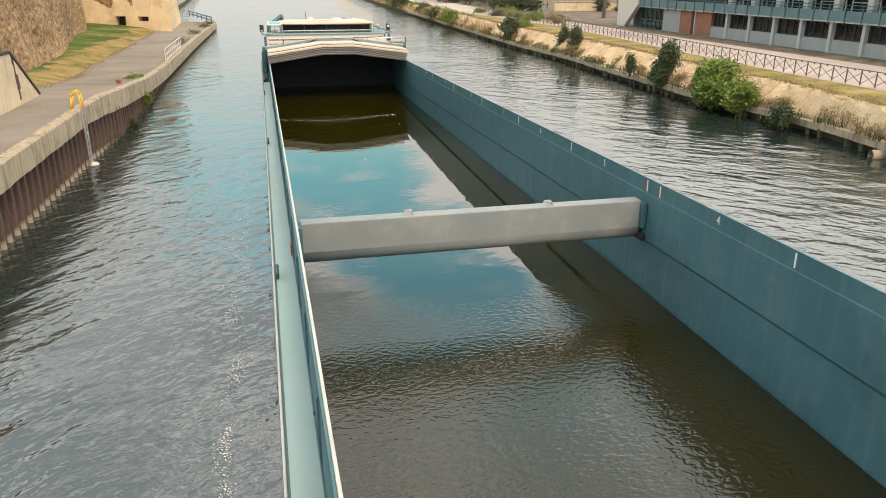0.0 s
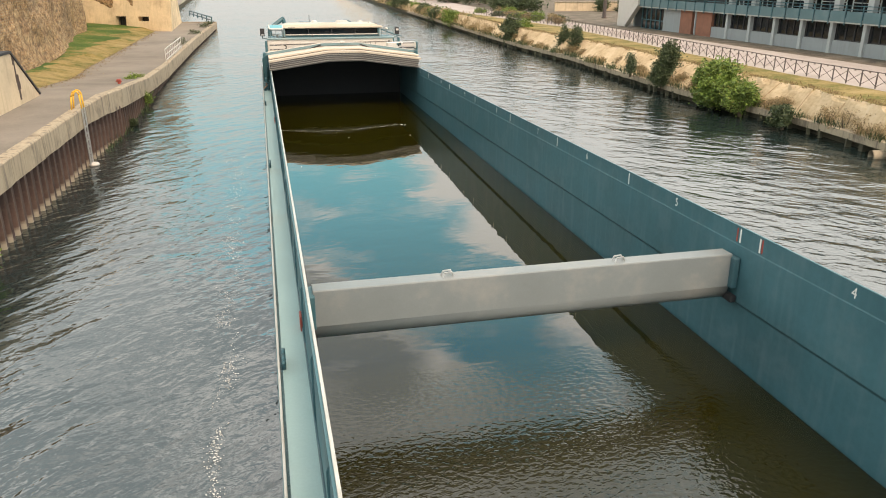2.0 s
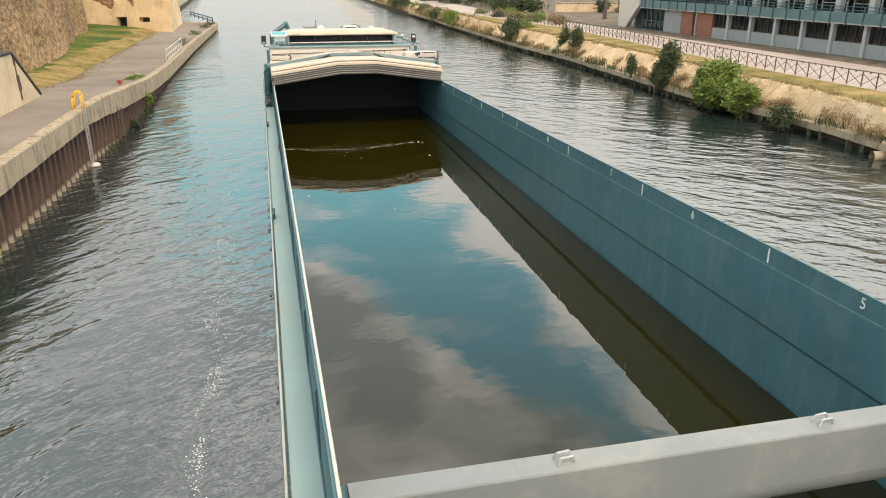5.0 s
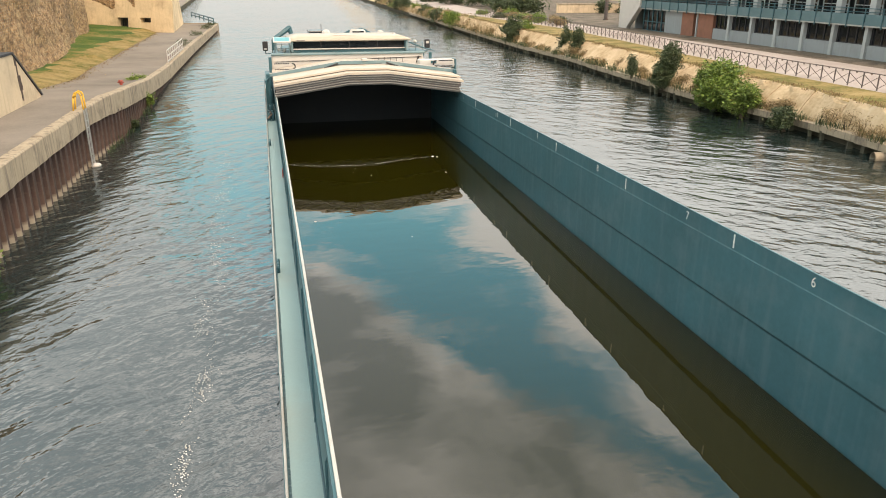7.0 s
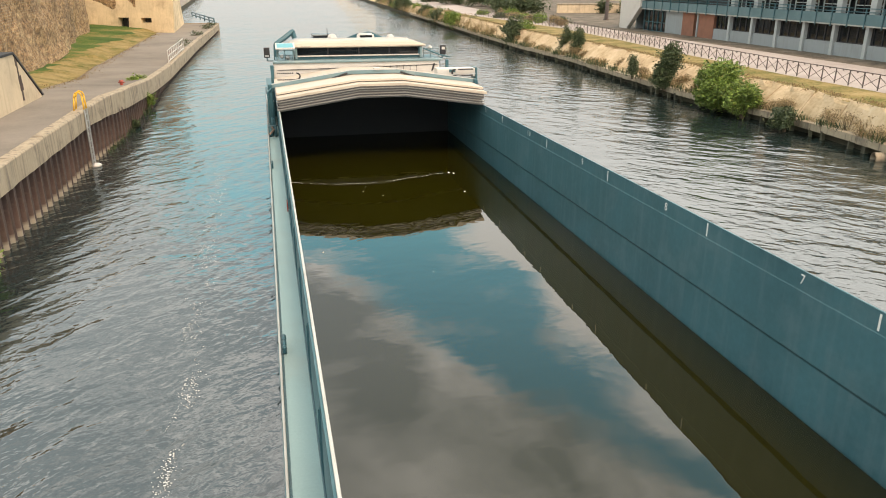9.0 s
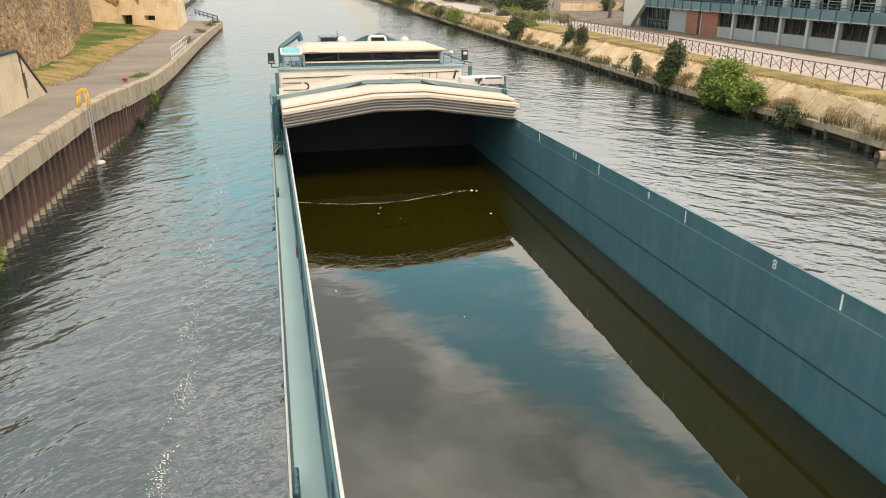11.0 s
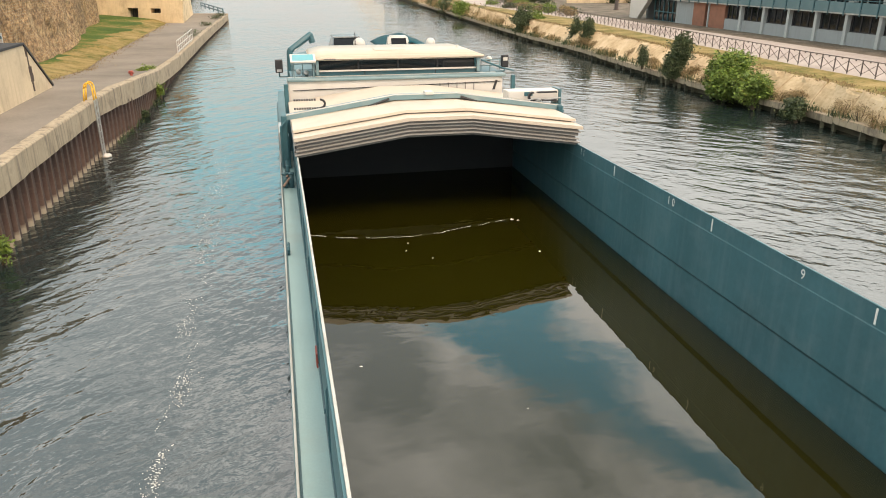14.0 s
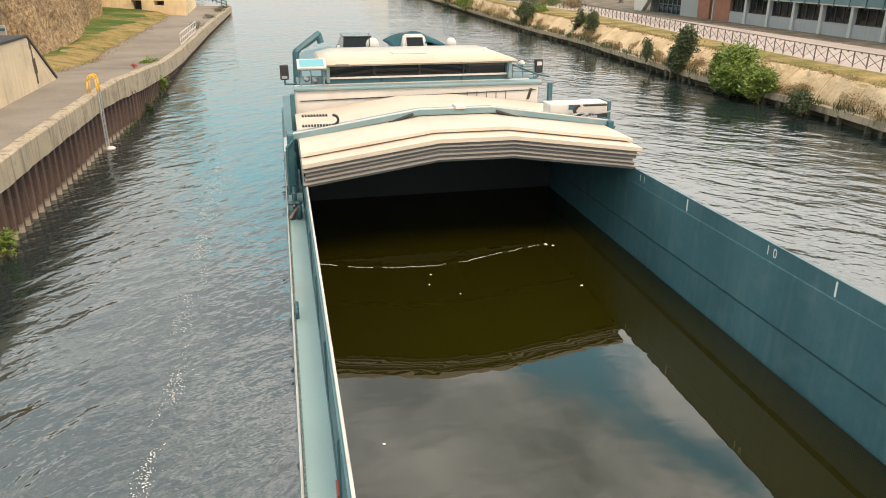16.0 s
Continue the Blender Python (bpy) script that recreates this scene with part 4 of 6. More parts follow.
    for z in (0.0, 0.9, 2.1):
        bp("transom", "teal", 29.0, 33.6, -0.36, -0.27, z - 0.04, z + 0.04, parent=g)
    # balcony: teal panels, posts, tube rail
    u = S0
    while u < 33:
        bp("balcony_panel", "balcony", u + 0.03, u + 1.52, 0.25, 0.3, Z1 + 0.1, Z2 - 0.12)
        bp("balcony_post", "teal", u - 0.03, u + 0.03, 0.3, 0.36, Z1 - 0.1, Z2 + 0.28)
        u += 1.575
    for z in (Z2 + 0.02, Z2 + 0.26):
        bm = B()
        tube(bm, (S0, 0.31, z), (33.2, 0.31, z), 0.03, 6)
        part("balcony_rail", bm, M["teal"], b)
    # white wedge of the outside stair
    bm = B()
    prism(bm, [(37.7, -0.2), (36.2, -0.2), (33.3, 2.4), (33.3, 6.6), (37.7, 6.6)], "y", 0.0, 0.5)
    part("stair_wall", bm, M["white"], b, "white wedge-shaped stair wall")


building()


def street_lamp():
    p = tagged(new("street_lamp"), "dark grey steel lamp column", "street lamp")
    p.matrix_world = Matrix.Translation((21.2, 101.5, BANK_Z))
    bm = B()
    tube(bm, (0, 0, 0), (0, 0, 6), 0.26, 12, 0.2)
    part("column", bm, M["rail_paint"], p)
    bm = B()
    tube(bm, (0, 0, 0), (0, 0, 0.12), 0.4, 12)
    part("base", bm, M["rail_paint"], p)


street_lamp()


def far_wall():
    w = tagged(new("garden_wall"), "low pale garden wall beyond the towpath", "wall")
    w.matrix_world = Matrix.Translation((17.5, 121, BANK_Z)) @ pose(0, 0, 0, 0, 0, 8)
    bm = B()
    box(bm, 0, 26, 0, 0.4, -0.1, 1.3, 0.03)
    part("wall_face", bm, M["pale_render"], w)
    bm = B()
    box(bm, -0.1, 26.1, -0.08, 0.48, 1.3, 1.42, 0.02)
    part("coping", bm, M["concrete"], w)


far_wall()


def outfall():
    o = tagged(new("outfall_pipe"), "pale concrete outfall pipe under the toe beam", "pipe")
    o.matrix_world = Matrix.Translation((interp(WATER_R, 30.6) + 0.0, 30.6, 0.1))
    bm = B()
    n = 16
    for r, a, b in ((0.24, -0.35, 0.4), (0.18, -0.352, 0.3)):
        ra = [bm.verts.new((a, r * math.cos(6.283 * i / n), r * math.sin(6.283 * i / n))) for i in range(n)]
        rb = [bm.verts.new((b, r * math.cos(6.283 * i / n), r * math.sin(6.283 * i / n))) for i in range(n)]
        for i in range(n):
            bm.faces.new((ra[i], ra[(i + 1) % n], rb[(i + 1) % n], rb[i]))
    part("pipe", bm, M["concrete"], o, "", True)
    bm = B()
    tube(bm, (0.25, 0, 0), (0.3, 0, 0), 0.18, 16)
    part("dark_bore", bm, M["dark"], o)


outfall()


# ---- plants ----
def leaf_mat(name, dark, light, dry=None):
    m = bpy.data.materials.new(name)
    m.use_nodes = True
    nt = m.node_tree
    n, l = nt.nodes, nt.links
    b = n["Principled BSDF"]
    ge = n.new("ShaderNodeNewGeometry")
    rp = n.new("ShaderNodeValToRGB")
    rp.color_ramp.elements[0].color, rp.color_ramp.elements[1].color = (*dark, 1), (*light, 1)
    if dry:
        e = rp.color_ramp.elements.new(0.92)
        e.color = (*light, 1)
        rp.color_ramp.elements[-1].color = (*dry, 1)
    l.new(ge.outputs["Random Per Island"], rp.inputs[0])
    tc = n.new("ShaderNodeTexCoord")
    no = n.new("ShaderNodeTexNoise")
    no.inputs["Scale"].default_value = 1.2
    l.new(tc.outputs["Object"], no.inputs["Vector"])
    mr = n.new("ShaderNodeMapRange")
    mr.inputs["To Min"].default_value, mr.inputs["To Max"].default_value = 0.6, 1.4
    l.new(no.outputs["Fac"], mr.inputs["Value"])
    sc = n.new("ShaderNodeVectorMath"); sc.operation = "SCALE"
    l.new(rp.outputs[0], sc.inputs[0]); l.new(mr.outputs[0], sc.inputs["Scale"])
    l.new(sc.outputs[0], b.inputs["Base Color"])
    b.inputs["Roughness"].default_value = 0.6
    b.inputs["Subsurface Weight"].default_value = 0.0
    return m


M["leaf"] = leaf_mat("bright_leaf", (0.05, 0.1, 0.015), (0.19, 0.29, 0.05), (0.26, 0.24, 0.06))
M["leaf_dark"] = leaf_mat("dark_leaf", (0.022, 0.045, 0.018), (0.07, 0.105, 0.04), (0.14, 0.14, 0.06))
M["leaf_dry"] = leaf_mat("dry_stalk", (0.17, 0.11, 0.05), (0.36, 0.27, 0.14), (0.1, 0.13, 0.04))
M["bark"] = mat("bark", (0.1, 0.075, 0.05), 0.9, var=0.3, scale=6, bump=0.4)


def leaves_mesh(name, material, lobes, count, size, rnd):
    """Leaves in clumps on the outside of uneven lobes (x, y, z, rx, ry, rz)."""
    verts, faces = [], []
    vol = [a[3] * a[4] * a[5] for a in lobes]
    for lobe, v in zip(lobes, vol):
        cx, cy, cz, rx, ry, rz = lobe
        k = int(count * v / sum(vol) / 9)
        for _ in range(k):
            while True:
                p = Vector((rnd.uniform(-1, 1), rnd.uniform(-1, 1), rnd.uniform(-1, 1)))
                if 0.02 < p.length < 1:
                    break
            r = rnd.uniform(0.5, 1.0) + noise.noise(p * 2.6 + Vector((cx, cy, cz))) * 0.45
            if p.z > 0 and rnd.random() < 0.16:
                r *= 1.35  # sprigs that stand out
            p = p.normalized() * r
            c = Vector((cx + p.x * rx, cy + p.y * ry, cz + p.z * rz))
            for _ in range(9):
                q = c + Vector((rnd.gauss(0, 1), rnd.gauss(0, 1), rnd.gauss(0, 1))) * size * 1.3
                s = size * rnd.uniform(0.6, 1.3)
                u = Vector((rnd.gauss(0, 1), rnd.gauss(0, 1), rnd.gauss(0, 0.6))).normalized()
                w = u.cross(Vector((rnd.gauss(0, 1), rnd.gauss(0, 1), rnd.gauss(0, 1)))).normalized()
                i = len(verts)
                fold = u.cross(w) * s * 0.18
                verts += [q - u * s, q + w * s * 0.45 + fold, q + u * s, q - w * s * 0.45 + fold]
                faces += [(i, i + 1, i + 2), (i, i + 2, i + 3)]
    me = bpy.data.meshes.new(name)
    me.from_pydata(verts, [], faces)
    me.materials.append(material)
    return me


def bush(x, y, z, w, h, mname, label, seed, count=2600, size=0.09, lean=0.0, category="bush", depth=None):
    rnd = random.Random(seed)
    ob = tagged(new("bush"), label, category)
    ob.matrix_world = Matrix.Translation((x, y, z))
    dp = depth or w
    lobes = []
    for k in range(11):
        a = rnd.uniform(0, 6.28)
        up = rnd.uniform(0.2, 0.8)
        r = rnd.uniform(0.15, 0.78) * (1.05 - 0.5 * up)
        lobes.append((math.cos(a) * r * w / 2 + lean * rnd.random(), math.sin(a) * r * dp / 2, h * up, w * rnd.uniform(0.15, 0.27), dp * rnd.uniform(0.15, 0.27), h * rnd.uniform(0.15, 0.3)))
    c = new("crown", leaves_mesh("crown", M[mname], lobes, count, size, rnd))
    c.parent = ob
    for k in range(5):
        L = lobes[k]
        bm = B()
        mid = Vector((L[0] * 0.5, L[1] * 0.5, L[2] * 0.5))
        tube(bm, (rnd.uniform(-0.1, 0.1), rnd.uniform(-0.1, 0.1), -0.15), mid, 0.035, 6, 0.025)
        tube(bm, mid, (L[0], L[1], L[2] + L[5] * 0.5), 0.025, 6, 0.008)
        part("stem", bm, M["bark"], ob)
    return ob


bush(15.4, 42.4, 0.3, 3.3, 2.5, "leaf", "bright green leafy bush overhanging the canal edge", 1, 15000, 0.1, depth=4.4)
bush(16.15, 40.0, 0.2, 2.2, 1.7, "leaf", "yellow-green bush at the waterline", 2, 5000, 0.085)
bush(14.2, 48.4, 0.4, 2.0, 2.9, "leaf_dark", "dark green upright shrub on the canal slope", 3, 8000, 0.085)
bush(16.9, 36.4, 0.2, 1.9, 1.0, "leaf_dark", "low dark bush hanging over the toe wall", 4, 3600, 0.075)
bush(13.0, 52.0, 0.8, 1.1, 1.5, "leaf_dark", "small shrub on the slope", 5, 1500, 0.08)
bush(11.6, 66.8, 0.6, 1.7, 2.4, "leaf_dark", "dark shrub on the slope", 6, 2200, 0.1)
bush(11.0, 69.8, 0.6, 1.5, 2.3, "leaf_dark", "dark shrub on the slope", 7, 2000, 0.1)
bush(7.1, 82.0, 0.2, 3.4, 3.0, "leaf_dark", "broad green bush at the water's edge", 8, 4200, 0.12)
bush(8.6, 84.6, 1.2, 3.2, 1.8, "leaf", "sprawling green bush on the bank top", 9, 2600, 0.12)
_r = random.Random(31)
for k in range(15):
    y = 110 + k * 7.0
    bush(interp(EDGE_R, y) + _r.uniform(-1.5, 0.6), y, 0.4, _r.uniform(2.6, 4.2), _r.uniform(1.6, 3.0), "leaf_dark" if k % 3 else "leaf", "green scrub on the far canal bank", 40 + k, 1500, 0.16)
for k in range(12):
    y = 112 + k * 9
    bush(interp(EDGE_R, y) + 8.5 + _r.uniform(-2, 5), y, 1.9, 7.5, _r.uniform(2.4, 4.2), "leaf_dark", "dense green hedge beyond the towpath", 70 + k, 2600, 0.22, category="hedge", depth=9)
for k in range(12):
    y = 90 + k * 2.4
    bush(interp(RAIL_R, y) + _r.uniform(1.0, 4.5), y, 1.85, _r.uniform(2.2, 3.6), _r.uniform(0.5, 1.2), ("leaf_dry", "leaf_dark", "leaf")[k % 3], "low rough scrub beyond the towpath railing", 300 + k, 1100, 0.11, depth=3.2)
for k in range(3):
    bush(24.5 + 3.5 * k, 119.5 + k, 1.9, 2.6, 1.9, "leaf_dark", "rounded dark garden shrub", 90 + k, 1500, 0.14)
bush(left_edge(43.4) + 0.3, 43.4, 0.1, 0.6, 0.7, "leaf", "green weed growing from the quay wall", 20, 700, 0.07)
bush(left_edge(37.6) + 0.3, 37.6, -0.05, 0.5, 0.4, "leaf_dark", "green weed at the foot of the piling", 21, 420, 0.06)
bush(left_edge(17.8) + 0.3, 17.7, 0.0, 0.5, 0.7, "leaf", "green weed at the foot of the piling", 22, 420, 0.06)


def tufts(name, label, spots, mname, height, per, spread, seed):
    """Thin stalks in tufts, as one mesh."""
    rnd = random.Random(seed)
    verts, faces = [], []
    for x, y, z in spots:
        for _ in range(per):
            p = Vector((x + rnd.gauss(0, spread), y + rnd.gauss(0, spread), z))
            h = height * rnd.uniform(0.4, 1.15)
            lean = Vector((rnd.gauss(0, 0.3), rnd.gauss(0, 0.3), 1)) * h
            wd = Vector((rnd.uniform(-1, 1), rnd.uniform(-1, 1), 0)).normalized() * rnd.uniform(0.008, 0.02)
            i = len(verts)
            mid = p + lean * 0.55 + Vector((0, 0, 0.06 * h))
            verts += [p - wd, p + wd, mid + wd, mid - wd, p + lean]
            faces += [(i, i + 1, i + 2, i + 3), (i + 3, i + 2, i + 4)]
            if rnd.random() < 0.12:  # seed head
                q = p + lean
                i = len(verts)
                verts += [q + Vector((0.03, 0, -0.05)), q + Vector((-0.03, 0.02, -0.04)), q + Vector((0, 0, 0.08))]
                faces += [(i, i + 1, i + 2)]
    me = bpy.data.meshes.new(name)
    me.from_pydata([tuple(v) for v in verts], [], faces)
    me.materials.append(M[mname])
    return tagged(new(name, me), label, "weeds", kind="stuff")


_r = random.Random(5)
tufts("dry_weeds", "dry brown weeds along the toe of the slope",
      [(interp(WATER_R, y) + _r.uniform(0.35, 0.9), y, 0.7) for y in [v for v in (_r.uniform(24, 100) for _ in range(520)) if noise.noise(Vector((v * 0.45, 0.3, 8))) > 0.2]], "leaf_dry", 0.45, 26, 0.26, 1)
for k in range(22):
    y = _r.uniform(26, 58) if k < 14 else _r.uniform(58, 95)
    bush(interp(WATER_R, y) + _r.uniform(0.45, 1.0), y, 0.68, _r.uniform(0.8, 1.6), _r.uniform(0.5, 1.0), "leaf_dry", "dry brown shrub on the sandy slope", 160 + k, 900, 0.05, depth=1.4)
for k, (y, w, h) in enumerate(((31.4, 1.3, 0.8), (32.7, 1.2, 0.9), (33.6, 1.6, 1.0), (34.9, 1.5, 1.0), (37.9, 1.3, 0.9), (39.2, 1.2, 0.8), (45.6, 1.4, 1.0), (50.2, 1.2, 0.9))):
    bush(interp(WATER_R, y) + 0.45, y, 0.5, w, h, "leaf_dry", "dry brown shrub leaning over the toe wall", 260 + k, 1100, 0.036, depth=1.8)
tufts("dry_weeds", "tall dry weeds on the far bank",
      [(interp(WATER_R, y) + _r.uniform(0.3, 2.2), y, 0.6) for y in [_r.uniform(88, 200) for _ in range(220)]], "leaf_dry", 1.3, 22, 0.5, 2)
tufts("edge_grass", "ragged dry grass along the slope's top edge",
      [(interp(EDGE_R, y) + _r.uniform(0.1, 0.6), y, 1.88) for y in [_r.uniform(24, 105) for _ in range(420)]], "leaf_dry", 0.1, 22, 0.22, 3)
tufts("toe_grass", "green weeds hanging by the toe wall",
      [(interp(WATER_R, y) + _r.uniform(0.0, 0.35), y, 0.66) for y in [_r.uniform(24, 120) for _ in range(170)]], "leaf_dark", 0.4, 22, 0.18, 4)
tufts("pile_weeds", "green growth at the foot of the piling",
      [(left_edge(y) + 0.2, y, 0.0) for y in [_r.uniform(30, 44) for _ in range(18)]], "leaf_dark", 0.22, 14, 0.1, 6)
for k, y in enumerate((44.5, 45.6, 73.0, 86.0, 98.0, 105.0)):
    bush(left_edge(y) - 0.55, y, quay_z(y) - 0.08, 0.9 if k < 2 else 1.8, 0.22 if k < 2 else 0.6, "leaf" if k < 2 else "leaf_dark", "low weeds growing along the quay coping", 130 + k, 500, 0.06, depth=3.0)
for k in range(34):
    y = 104 + k * 3.1 + _r.uniform(-1, 1)
    bush(interp(WATER_R, y) + _r.uniform(0.6, 2.4), y, 0.6, _r.uniform(1.4, 2.8), _r.uniform(0.9, 1.9), ("leaf_dry", "leaf_dark", "leaf_dry", "leaf")[k % 4], "mixed scrub on the far canal slope", 200 + k, 700, 0.12, depth=2.8)
tufts("path_edge_grass", "ragged grass along the path's edge",
      [(interp(GRASS_L, y) + _r.gauss(-0.15, 0.2), y, quay_z(y)) for y in [_r.uniform(33, 92) for _ in range(260)]], "leaf_dry", 0.05, 14, 0.35, 9)


# ---- the barge ----
HOLD_W, COAM_Z, MIDY = 7.6, 3.057, 20.0
TRIM_X, TRIM_Y = -0.91, 0.19
BOW, BULK, STERN = -14.0, 48.0, 66.0


def barge_pose(s, yaw):
    a = radians(yaw)
    x, y = 0.335, MIDY + s
    return Matrix.Translation((math.cos(a) * x - math.sin(a) * y, math.sin(a) * x + math.cos(a) * y, COAM_Z)) @ pose(0, 0, 0, 0, 0, yaw) @ pose(0, 0, 0, TRIM_X, TRIM_Y, 0)


RIDERS = []  # things that ride on the barge, with their pose on it


def rider(name, x, y, z, rz=0):
    ob = new(name)
    RIDERS.append((ob, pose(x, y - MIDY, z, 0, 0, rz)))
    return ob


barge = tagged(rider("barge", 0, MIDY, 0), "long teal motor barge with an empty, flooded open hold", "barge")
SH = (0, -MIDY, 0)


def hpart(name, bm, material, parent=None, label="", smooth=False):
    return part(name, bm, M[material], parent or barge, label, smooth, SH)


def level(x, y, z):
    """Height on the tilted barge of a point that lies level at world height z."""
    return z - COAM_Z + 0.01588 * (y - MIDY) + 0.0034 * x


def build_hull():
    bm = B()
    for x0, x1 in ((-0.5, -0.42), (8.02, 8.1)):
        box(bm, x0, x1, BOW, 59, -4.6, -1.1)
    box(bm, -0.42, 8.02, BOW, 59, -4.6, -3.6)
    prism(bm, [(0.3, 59), (7.3, 59), (7.2, 68), (6.6, 72), (5.4, 74.2), (3.8, 75), (2.2, 74.2), (1.0, 72), (0.4, 68)], "z", -4.6, -0.02)
    box(bm, -0.42, 8.02, 49.5, 59.02, -1.6, -0.6)
    hpart("hull", bm, "hull_paint", None, "dark teal steel hull")
    for x0, x1, nm in ((-0.49, -0.05, "side_deck"), (7.65, 8.09, "side_deck")):
        bm = B()
        box(bm, x0, x1, BOW, 48.4, -1.16, -1.1, 0.01)
        sd = hpart(nm, bm, "deck_paint", None, "narrow pale green side deck")
        bm = B()
        xo = x0 if x0 < 0 else x1
        xi = xo + 0.035 * (1 if x0 < 0 else -1)
        box(bm, min(xo, xi), max(xo, xi), BOW, 48.4, -1.16, -1.07, 0.01)
        hpart("rubbing_strake", bm, "rim", sd)
    for side in (0, 1):
        bm = B()
        sgn = -1 if side == 0 else 1
        x = 0.0 if side == 0 else HOLD_W
        xs = lambda d: x + sgn * d
        # inner face with its fold, the upper strip set back over a ledge
        prof = [(xs(0.0), 0.0), (xs(0.0), -0.30), (xs(-0.008), -0.32), (xs(-0.008), -1.34), (xs(0.05), -1.42), (xs(0.04), -3.6), (xs(0.12), -3.6), (xs(0.06), -1.1), (xs(0.06), 0.0)]
        prism(bm, prof, "y", BOW, BULK + 0.3)
        cw = hpart("coaming", bm, "hold_paint", None, "tall teal hold side")
        bm = B()
        box(bm, xs(-0.008), xs(0.03), BOW, BULK, 0.0, 0.025, 0.008)
        hpart("rim", bm, "rim" if side == 0 else "hold_paint", cw, "worn steel rim")
        # stays on the outer face
        y = BOW + 1
        while y < 47:
            bm = B()
            prism(bm, [(xs(0.06), -0.1), (xs(0.085), -0.16), (xs(0.085), -0.9), (xs(0.06), -1.1)], "y", y, y + 0.02)
            hpart("bracket", bm, "hold_paint", cw)
            y += 2.2
    # end bulkhead: its dark colour carries the shade of the covers above
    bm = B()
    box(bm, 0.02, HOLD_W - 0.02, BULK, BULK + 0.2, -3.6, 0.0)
    hpart("bulkhead", bm, "shaded_bulk_paint", None, "end bulkhead with the hatch covers' shade in its dark colour")
    bm = B()
    box(bm, -0.06, HOLD_W + 0.06, BOW - 0.3, BOW, -3.6, 0.0)
    hpart("bulkhead", bm, "hold_paint")
    bm = B()
    vs = [bm.verts.new((x, y, level(x, y, 0.62))) for x, y in ((0.01, BOW), (HOLD_W - 0.01, BOW), (HOLD_W - 0.01, BULK), (0.01, BULK))]
    bm.faces.new(vs)
    hpart("hold_water", bm, "hold_water", None, "still olive-brown rainwater lying in the hold")


build_hull()


def spreader_beam():
    """The box girder across the hold, with its end plates and lifting eyes."""
    bm = B()
    y, z1, z0 = 14.2, -0.47, -1.34
    # section: flat upper faces, rounded lower edge
    arc = [(math.cos(radians(a)), math.sin(radians(a))) for a in range(0, 181, 15)]
    prof = [(y - 0.15, z1), (y + 0.15, z1), (y + 0.16, z1 - 0.02)] + [(y + 0.16 * c, z0 + 0.26 - 0.26 * v) for c, v in arc] + [(y - 0.16, z1 - 0.02)]
    prism(bm, prof, "x", 0.12, HOLD_W - 0.12)
    beam = hpart("spreader_beam", bm, "beam", None, "pale grey box girder across the hold")
    for f in beam.data.polygons:
        f.use_smooth = abs(f.normal.x) < 0.5 and f.center.z < z0 + 0.3
    for x0, x1 in ((0.02, 0.14), (HOLD_W - 0.14, HOLD_W - 0.02)):
        bm = B()
        box(bm, x0, x1, y - 0.27, y + 0.2, z0 + 0.25, z1 - 0.05, 0.02)
        hpart("end_plate", bm, "teal", beam)
        bm = B()
        box(bm, x0, x1, y - 0.3, y + 0.15, z0 - 0.02, z0 + 0.12, 0.03)
        hpart("support_bracket", bm, "dark", beam)
    for x in (2.31, 5.36):
        bm = B()
        for s in (-1, 1):
            pipe(bm, [(x - 0.09, y + 0.06 * s, z1), (x - 0.06, y + 0.05 * s, z1 + 0.07), (x + 0.06, y + 0.05 * s, z1 + 0.08), (x + 0.1, y + 0.03 * s, z1)], 0.016, 6)
        hpart("lifting_eye", bm, "steel", beam)


spreader_beam()


def gable(x0, x1, xa, xb, z, rise):
    return [(x0, z), (xa, z + rise), (xb, z + rise), (x1, z)]


def hatch_covers():
    """Two stacks of roof-shaped covers; the topmost are set back."""
    for y0, y1, zb, n in ((42.3, 45.25, 0.05, 6), (45.28, 48.35, 0.05, 5)):
        for k in range(n):
            z = zb + 0.092 * k
            top = k >= n - 2
            c = rider("hatch_cover", 0, MIDY, 0)
            tagged(c, "cream-white gabled hatch cover topping the stack" if top else "pale aluminium gabled hatch cover stacked over the hold", "hatch cover", "stacked hatch covers")
            d = 0.03 * ((k * 7) % 3) if not top else 0.0
            back = 0.55 if k == n - 1 else 0.0
            lip = (0.07 if k == n - 1 else 0.09) if top else 0.03
            z += 0.035 if k == n - 1 else 0.0
            bm = B()
            lo = gable(-0.08 + d, HOLD_W + 0.08 - d + (0.06 if top else 0), 2.9, 4.62, z, 0.42)
            hi = [(x, zz + lip) for x, zz in lo]
            prism(bm, lo + hi[::-1], "y", y0 + d + back, y1 - d * 0.3)
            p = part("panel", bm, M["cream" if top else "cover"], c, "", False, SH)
            bm = B()
            lo = gable(-0.03 + d, HOLD_W + 0.03 - d, 2.9, 4.62, z - 0.058, 0.42)
            hi = [(x, zz + 0.057) for x, zz in lo]
            prism(bm, lo + hi[::-1], "y", y0 + d + 0.06 + back, y0 + d + 0.12 + back)
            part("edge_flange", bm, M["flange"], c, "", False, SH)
            for x in (-0.02, HOLD_W + 0.0):
                bm = B()
                for yy in (y0 + 0.35 + back, y1 - 0.4):
                    tube(bm, (x - 0.04, yy, z - 0.02), (x + 0.04, yy, z - 0.02), 0.05, 10)
                part("wheel_pair", bm, M["dark"], c, "", False, SH)


hatch_covers()


